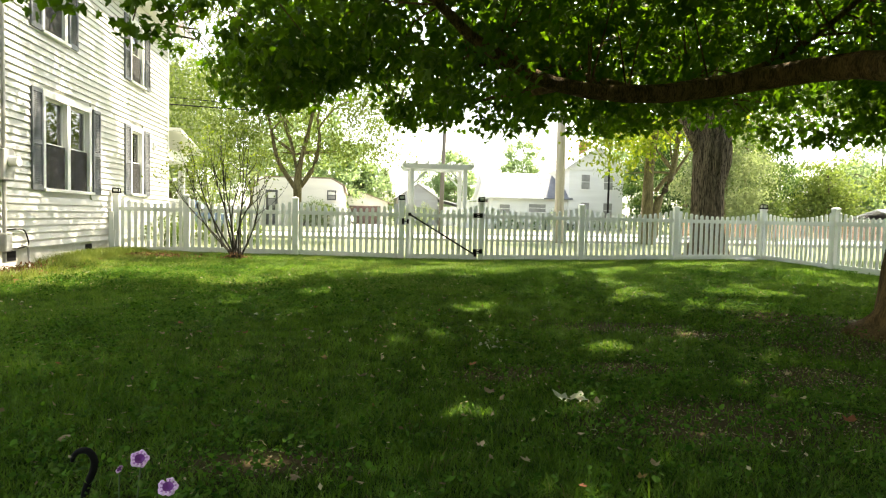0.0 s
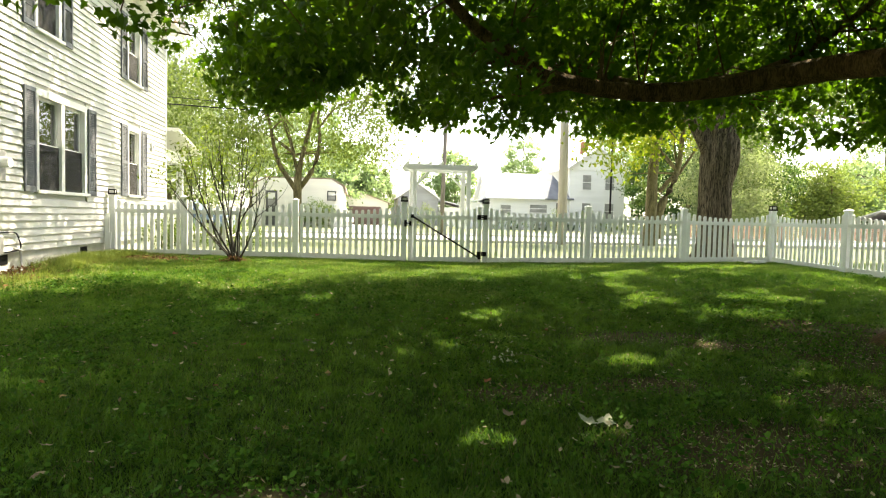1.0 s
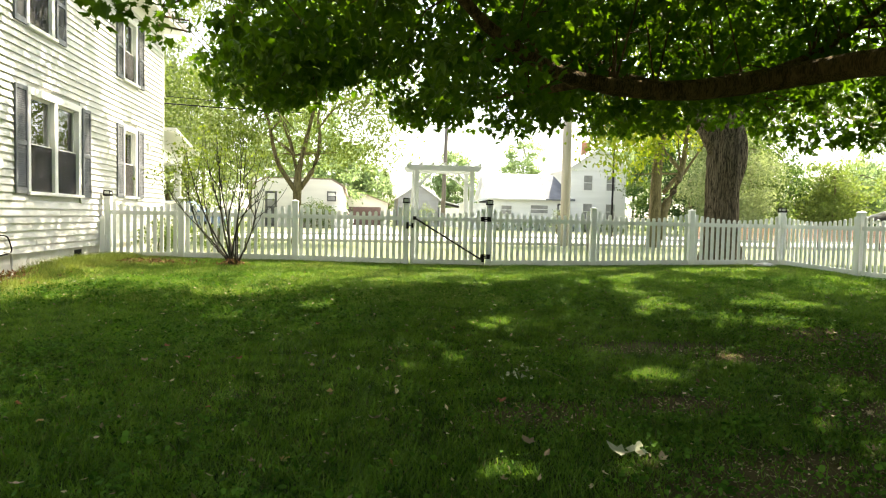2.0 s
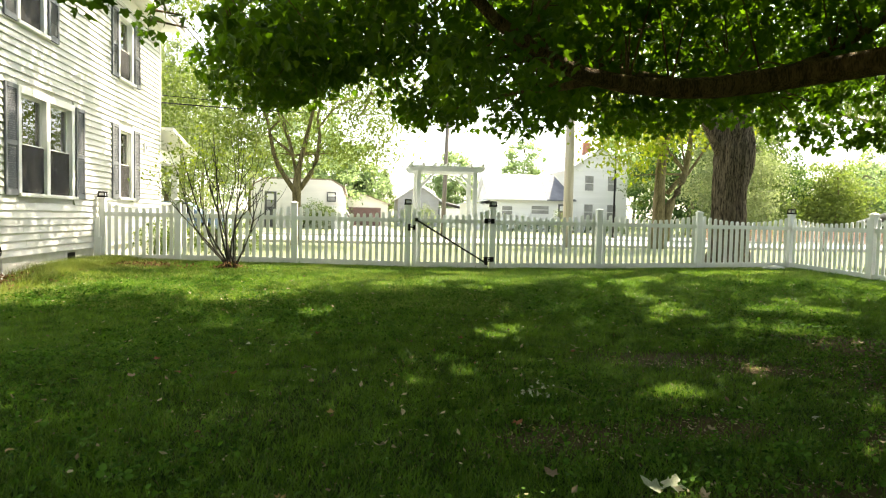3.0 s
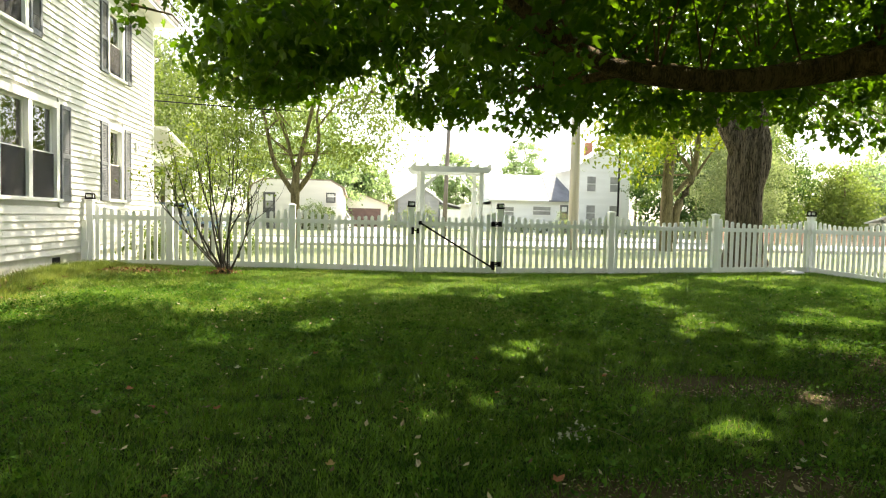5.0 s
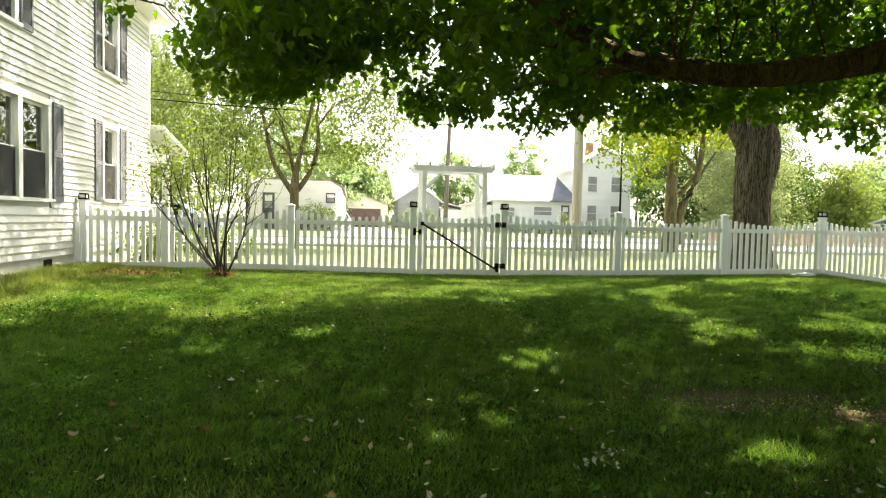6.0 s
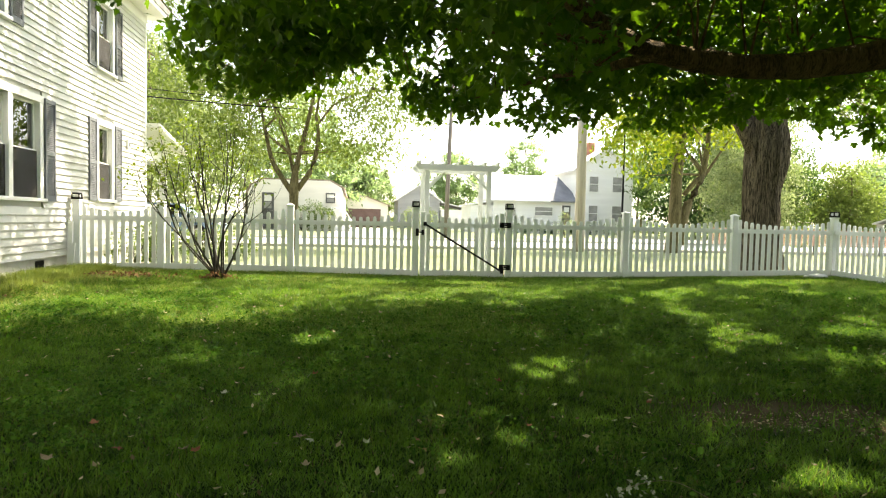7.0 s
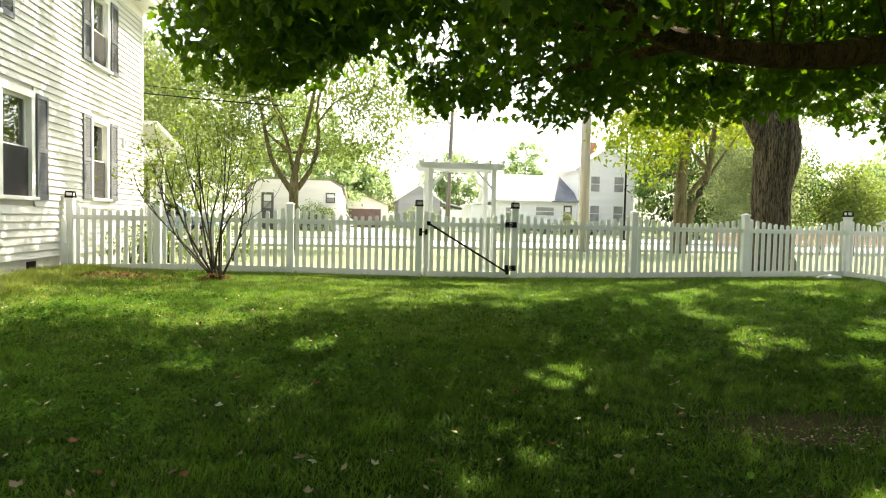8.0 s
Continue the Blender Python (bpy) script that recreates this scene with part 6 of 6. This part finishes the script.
LATER = [(-2.03, -8.52, 0.060, "pale", 0.0), (-1.38, -9.44, 0.055, "pale", 1.7), (-1.81, -8.57, 0.050, "pale", 3.4), (-2.60, -9.16, 0.060, "rust", 0.6), (-2.33, -9.54, 0.060, "rust", 2.3), (-2.02, -9.59, 0.060, "tan", 4.0),
        (-1.96, -9.62, 0.060, "rust", 5.7), (-2.59, -9.71, 0.070, "tan", 1.2), (-1.47, -9.38, 0.060, "tan", 2.9), (-1.39, -9.82, 0.050, "tan", 0.1), (-0.81, -9.48, 0.060, "rust", 1.8), (-1.48, -8.02, 0.060, "rust", 5.2),
        (-1.09, -9.52, 0.050, "pale", 0.7), (-0.10, -8.34, 0.070, "rust", 1.3), (0.79, -8.84, 0.060, "rust", 4.7), (0.39, -9.25, 0.040, "pale", 3.6), (1.90, -7.42, 0.040, "rust", 5.3)]
for a in EARLY + LATER:
    fallen(*a)
rng = np.random.default_rng(8)
n = 0
while n < 115:
    x, y = rng.uniform(-5.5, 8.5), rng.uniform(-12.6, -3.0)
    if x < -1 - (y + 15.3) * 0.62 or x > -1 + (y + 15.3) * 1.0:
        continue
    fallen(x, y, rng.uniform(0.03, 0.06), ("tan", "tan", "tan", "pale", "tan", "yellow", "pale", "tan", "rust")[rng.integers(9)], rng.uniform(0, 6.2), rng.normal(0, 0.5))
    n += 1
twig = thing("fallen_twig", (0.2, -10.32, -0.02), "thin fallen twig with pale leaves on the lawn", "twig")
bm = bmesh.new()
p, r = curve_pts([(0.36, -10.48, 0.0, 0.0013), (0.25, -10.3, 0.03, 0.0012), (0.10, -10.30, 0.03, 0.0013), (-0.05, -10.36, 0.02, 0.001)], 12)
tube(bm, p, r, 5)
part("stalk", bm, TAN, twig)
w = np.array(p)[3:] + rng.normal(0, 0.02, (9, 3))
w = np.repeat(w[2:], 5, 0)
w = w + rng.normal(0, 0.03, w.shape)
place("foliage", scatter("foliage", w, rng.uniform(0.014, 0.032, len(w)), maple_leaf(), SILVER, rng), twig, kind="stuff")
STONE = surface("pale_stone", (0.45, 0.45, 0.43), (0.68, 0.68, 0.66), 0.8, 6, 40, 0.4)
stone = thing("stone", (8.55, -0.3, 0.08), "pale weathered stone lying at the fence corner", "stone")
for k, (dx, dy, s) in enumerate(((0, 0, 0.15), (0.20, 0.03, 0.10), (-0.14, 0.02, 0.08))):
    bm = bmesh.new()
    bmesh.ops.create_icosphere(bm, subdivisions=2, radius=s)
    for v in bm.verts:
        v.co = Vector((v.co.x * 1.3, v.co.y, v.co.z * 0.5)) * (1 + 0.35 * noise.noise(v.co * 14 + Vector((k, 0, 0)))) + Vector((8.55 + dx, -0.3 + dy, 0.11))
    part("lump", bm, STONE, stone)

# ---- lawn: blades and broad-leaved weeds ----
rng = np.random.default_rng(3)


def in_view(x, y):
    """The wedge of lawn that the walk looks over."""
    return (x > -1.4 - (y + 15.4) * 0.66) & (x < -0.7 + (y + 15.4) * 1.05) & (x > -6.5) & (x < 9.45)


def blades(name, n, y0, y1, height, width, segs, mat_, seed, tuft=0.0):
    rg = np.random.default_rng(seed)
    x, y = rg.uniform(-6.5, 9.4, n), rg.uniform(y0, y1, n)
    # blades lean together into tussocks
    tx, ty = rg.uniform(-6.5, 9.4, n // 14), rg.uniform(y0, y1, n // 14)
    k = rg.integers(0, n // 14, n)
    r_ = 0.045 * np.sqrt(-2 * np.log(rg.uniform(1e-4, 1, n)))
    q_ = rg.uniform(0, 2 * np.pi, n)
    tuft_in = rg.uniform(0, 1, n) < 0.55
    x, y = np.where(tuft_in, tx[k] + r_ * np.cos(q_), x), np.where(tuft_in, ty[k] + r_ * np.sin(q_), y)
    ok = in_view(x, y) & (rg.uniform(0, 1, n) > bare(x, y) * 0.93)
    x, y = x[ok], y[ok]
    lush = 0.5 + 0.5 * np.sin(1.9 * x + 1.3 * np.sin(1.1 * y)) * np.sin(1.6 * y + np.sin(1.7 * x))
    tall = height * rg.uniform(0.45, 1.15, len(x)) * (0.75 + 0.5 * lush) * (1 + 1.6 * tuft * (rg.uniform(0, 1, len(x)) > 0.96))
    edge = np.exp(-((y + 0.1) / 0.35) ** 2) + np.exp(-((x + 6.4) / 0.5) ** 2)
    tall *= 1 + 0.35 * edge * rg.uniform(0, 1, len(x))
    a = rg.uniform(0, 2 * np.pi, len(x))
    lean = rg.uniform(0.2, 1.5, len(x)) * tall
    wd = width * rg.uniform(0.6, 1.3, len(x))
    z = ground_z(x, y) - 0.005
    ca, sa = np.cos(a), np.sin(a)
    px, py = -sa * wd / 2, ca * wd / 2
    rows_ = [np.stack([x - px, y - py, z], 1), np.stack([x + px, y + py, z], 1)]
    if segs == 2:
        mx_, my_ = x + ca * lean * 0.35, y + sa * lean * 0.35
        rows_ += [np.stack([mx_ - px * 0.8, my_ - py * 0.8, z + tall * 0.6], 1), np.stack([mx_ + px * 0.8, my_ + py * 0.8, z + tall * 0.6], 1)]
    rows_.append(np.stack([x + ca * lean, y + sa * lean, z + tall * 0.92], 1))
    k = len(rows_)
    v = np.stack(rows_, 1).reshape(-1, 3)
    t = np.array([(0, 1, 3), (0, 3, 2), (2, 3, 4)] if segs == 2 else [(0, 1, 2)])
    tri = (np.arange(len(x))[:, None, None] * k + t[None]).reshape(-1, 3)
    ob = place(name, raw_mesh(name, v, tri, mat_), None)
    return tagged(ob, "short shaded lawn grass", "grass", kind="stuff")


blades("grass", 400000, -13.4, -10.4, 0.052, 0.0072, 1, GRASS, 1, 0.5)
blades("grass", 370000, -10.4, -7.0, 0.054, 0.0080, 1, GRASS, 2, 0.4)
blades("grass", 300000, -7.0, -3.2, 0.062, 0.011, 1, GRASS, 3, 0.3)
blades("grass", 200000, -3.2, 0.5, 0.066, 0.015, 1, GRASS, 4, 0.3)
DRY = leaf_material("dry_blade", (0.08, 0.08, 0.03), (0.20, 0.18, 0.08), (1.2, 1.1, 0.7), 0.3, 0.6)
blades("dry_grass", 22000, -13.4, -5.0, 0.05, 0.005, 2, DRY, 5)

LITTER = leaf_material("leaf_crumbs", (0.12, 0.085, 0.04), (0.55, 0.48, 0.32), (1.0, 0.9, 0.6), 0.2, 0.7)

# long yellowing grass along the foundation and round the shrub
rg = np.random.default_rng(31)
lx = np.concatenate([-6.42 + np.abs(rg.normal(0, 0.55, 20000)), rg.normal(-3.58, 0.30, 5000), rg.uniform(-6.4, 9.0, 26000), rg.uniform(-6.2, -1.0, 12000), rg.uniform(-6.3, 9.2, 60000), rg.uniform(-6.3, 1.0, 52000)])
ly = np.concatenate([rg.uniform(-6.5, -0.2, 20000), rg.normal(-1.25, 0.22, 5000), -0.03 - np.abs(rg.normal(0, 0.10, 26000)), -0.05 - np.abs(rg.normal(0, 1.1, 12000)), -0.05 - np.abs(rg.normal(0, 1.9, 60000)), rg.uniform(-6.4, -1.2, 52000)])
keep = (rg.uniform(0, 1, len(lx)) > bare(lx, ly) * 1.2) & (ly < -0.03)
lx, ly = lx[keep], ly[keep]
la = rg.uniform(0, 2 * np.pi, len(lx))
lt = np.where(lx < -5.7, 1.35, np.where(ly < -0.35, 0.75, 1.0)) * rg.uniform(0.05, 0.16, len(lx)) * np.clip(1.15 - 0.35 * np.abs(lx + 6.42), 0.5, 1)
ll = rg.uniform(0.2, 1.1, len(lx)) * lt
lz = ground_z(lx, ly) - 0.004
v = np.stack([np.stack([lx + np.sin(la) * 0.008, ly - np.cos(la) * 0.008, lz], 1), np.stack([lx - np.sin(la) * 0.008, ly + np.cos(la) * 0.008, lz], 1), np.stack([lx + np.cos(la) * ll, ly + np.sin(la) * ll, lz + lt], 1)], 1).reshape(-1, 3)
YELLOW_GRASS = leaf_material("yellowing_blade", (0.09, 0.15, 0.03), (0.30, 0.34, 0.12), (1.3, 1.3, 0.6), 0.4, 0.5, patch=0.4, patch_scale=2.5)
ob = place("long_grass", raw_mesh("long_grass", v, np.arange(len(lx) * 3).reshape(-1, 3), YELLOW_GRASS), None)
tagged(ob, "long yellowing grass along the house foundation", "grass", kind="stuff")
w = np.stack([-6.5 + np.abs(rg.normal(0, 0.34, 3400)), rg.uniform(-6.8, -1.2, 3400)], 1)
w[:700, 0], w[:700, 1] = rg.normal(-5.3, 0.45, 700), rg.normal(-1.25, 0.22, 700)
w = np.column_stack([w, ground_z(w[:, 0], w[:, 1]) + rg.uniform(0.02, 0.09, 3400)])
BROWN_BITS = leaf_material("brown_leaf_bits", (0.06, 0.03, 0.012), (0.24, 0.13, 0.06), (1.0, 0.8, 0.5), 0.2, 0.7)
ob = place("leaf_litter", scatter("leaf_litter", w, rg.uniform(0.03, 0.08, 3400), simple_leaf(), BROWN_BITS, rg, 0.0, 0.85), None)
tagged(ob, "brown dead leaves blown against the foundation", "leaf litter", kind="stuff")

# tufts of longer, paler grass
LIGHT_GRASS = leaf_material("pale_tuft", (0.05, 0.12, 0.018), (0.18, 0.27, 0.07), (1.5, 1.5, 0.5), 0.4, 0.5, spec=0.06)
c = np.stack([rng.uniform(-6, 9, 2600), rng.uniform(-13.2, -2.0, 2600)], 1)
c = c[in_view(c[:, 0], c[:, 1]) & (bare(c[:, 0], c[:, 1]) < 0.4)]
k = 30
at = np.repeat(c, k, 0) + rng.normal(0, 0.045, (len(c) * k, 2))
a = rng.uniform(0, 2 * np.pi, len(at))
tall = rng.uniform(0.03, 0.085, len(at))
lean = rng.uniform(0.2, 1.3, len(at)) * tall
z = ground_z(at[:, 0], at[:, 1]) - 0.004
ux, uy = -np.sin(a) * 0.0024, np.cos(a) * 0.0024
v = np.stack([np.stack([at[:, 0] - ux, at[:, 1] - uy, z], 1), np.stack([at[:, 0] + ux, at[:, 1] + uy, z], 1), np.stack([at[:, 0] + np.cos(a) * lean, at[:, 1] + np.sin(a) * lean, z + tall], 1)], 1).reshape(-1, 3)
ob = place("grass_tufts", raw_mesh("grass_tufts", v, np.arange(len(at) * 3).reshape(-1, 3), LIGHT_GRASS), None)
tagged(ob, "paler tufts of longer grass in the lawn", "grass", kind="stuff")

w = np.stack([rng.normal(-3.58, 0.19, 520), rng.normal(-1.30, 0.12, 520)], 1)
w = np.column_stack([w, ground_z(w[:, 0], w[:, 1]) + rng.uniform(0.0, 0.17, 520) * np.exp(-((w[:, 0] + 3.58) / 0.22) ** 2) + 0.01])
ob = place("mulch", scatter("mulch", w, rng.uniform(0.03, 0.07, 520), simple_leaf(), BROWN_BITS, rng, 0.0, 0.9), None)
tagged(ob, "dry leaves heaped round the shrub stems", "leaf litter", kind="stuff")
WEED = leaf_material("weed_leaf", (0.006, 0.034, 0.003), (0.105, 0.215, 0.038), (1.4, 1.6, 0.5), 0.35, 0.6, patch=0.3, patch_scale=6.0, spec=0.02)
c = np.stack([rng.uniform(-6, 9, 6400), rng.uniform(-13.2, -3.0, 6400)], 1)
patch = np.sin(1.2 * c[:, 0] + 0.4) * np.sin(1.0 * c[:, 1] + 1.3 * np.sin(0.8 * c[:, 0])) + rng.normal(0, 0.35, len(c)) + 0.9 * np.exp(-((c[:, 0] + 2.6) / 1.3) ** 2 - ((c[:, 1] + 8.6) / 2.2) ** 2)
c = c[in_view(c[:, 0], c[:, 1]) & (patch > 0.12)]
w = np.repeat(c, 22, 0) + rng.normal(0, 0.07, (len(c) * 22, 2))
w = np.column_stack([w, ground_z(w[:, 0], w[:, 1]) + rng.uniform(0.035, 0.095, len(w))])
round_leaf = (np.array([(0, 0, 0), (0.34, 0.22, 0.05), (0.42, 0.62, 0.04), (0, 0.95, -0.05), (-0.42, 0.62, 0.04), (-0.34, 0.22, 0.05)], float), np.array([(0, 1, 2), (0, 2, 3), (0, 3, 4), (0, 4, 5)]))
ob = place("weeds", scatter("weeds", w, rng.uniform(0.014, 0.030, len(w)) * rng.choice([0.8, 1.0, 1.4], len(w), p=[0.4, 0.45, 0.15]), round_leaf, WEED, rng, -0.25, 0.85), None)
tagged(ob, "patches of broad-leaved creeping weeds in the lawn", "weeds", kind="stuff")
w = np.stack([rng.uniform(-2.5, 4.2, 26000), rng.uniform(-13.0, -9.0, 26000)], 1)
w = w[in_view(w[:, 0], w[:, 1]) & (rng.uniform(0, 1, len(w)) < bare(w[:, 0], w[:, 1]) ** 1.5 + 0.035)]
w = np.column_stack([w, ground_z(w[:, 0], w[:, 1]) + 0.006 + 0.03 * rng.uniform(0, 1, len(w)) * (bare(w[:, 0], w[:, 1]) < 0.4)])
crumbs = len(w)
more = np.stack([rng.uniform(-5.5, 8.0, 1500), rng.uniform(-12.9, -3.5, 1500)], 1)
more = more[in_view(more[:, 0], more[:, 1])]
w = np.concatenate([w, np.column_stack([more, ground_z(more[:, 0], more[:, 1]) + rng.uniform(0.048, 0.07, len(more))])])
sizes = np.concatenate([rng.uniform(0.008, 0.030, crumbs), rng.uniform(0.022, 0.055, len(more))])
ob = place("litter", scatter("litter", w, sizes, simple_leaf(), LITTER, rng, 0.0, 0.95), None)
tagged(ob, "crumbled dry leaf litter on bare soil", "leaf litter", kind="stuff")
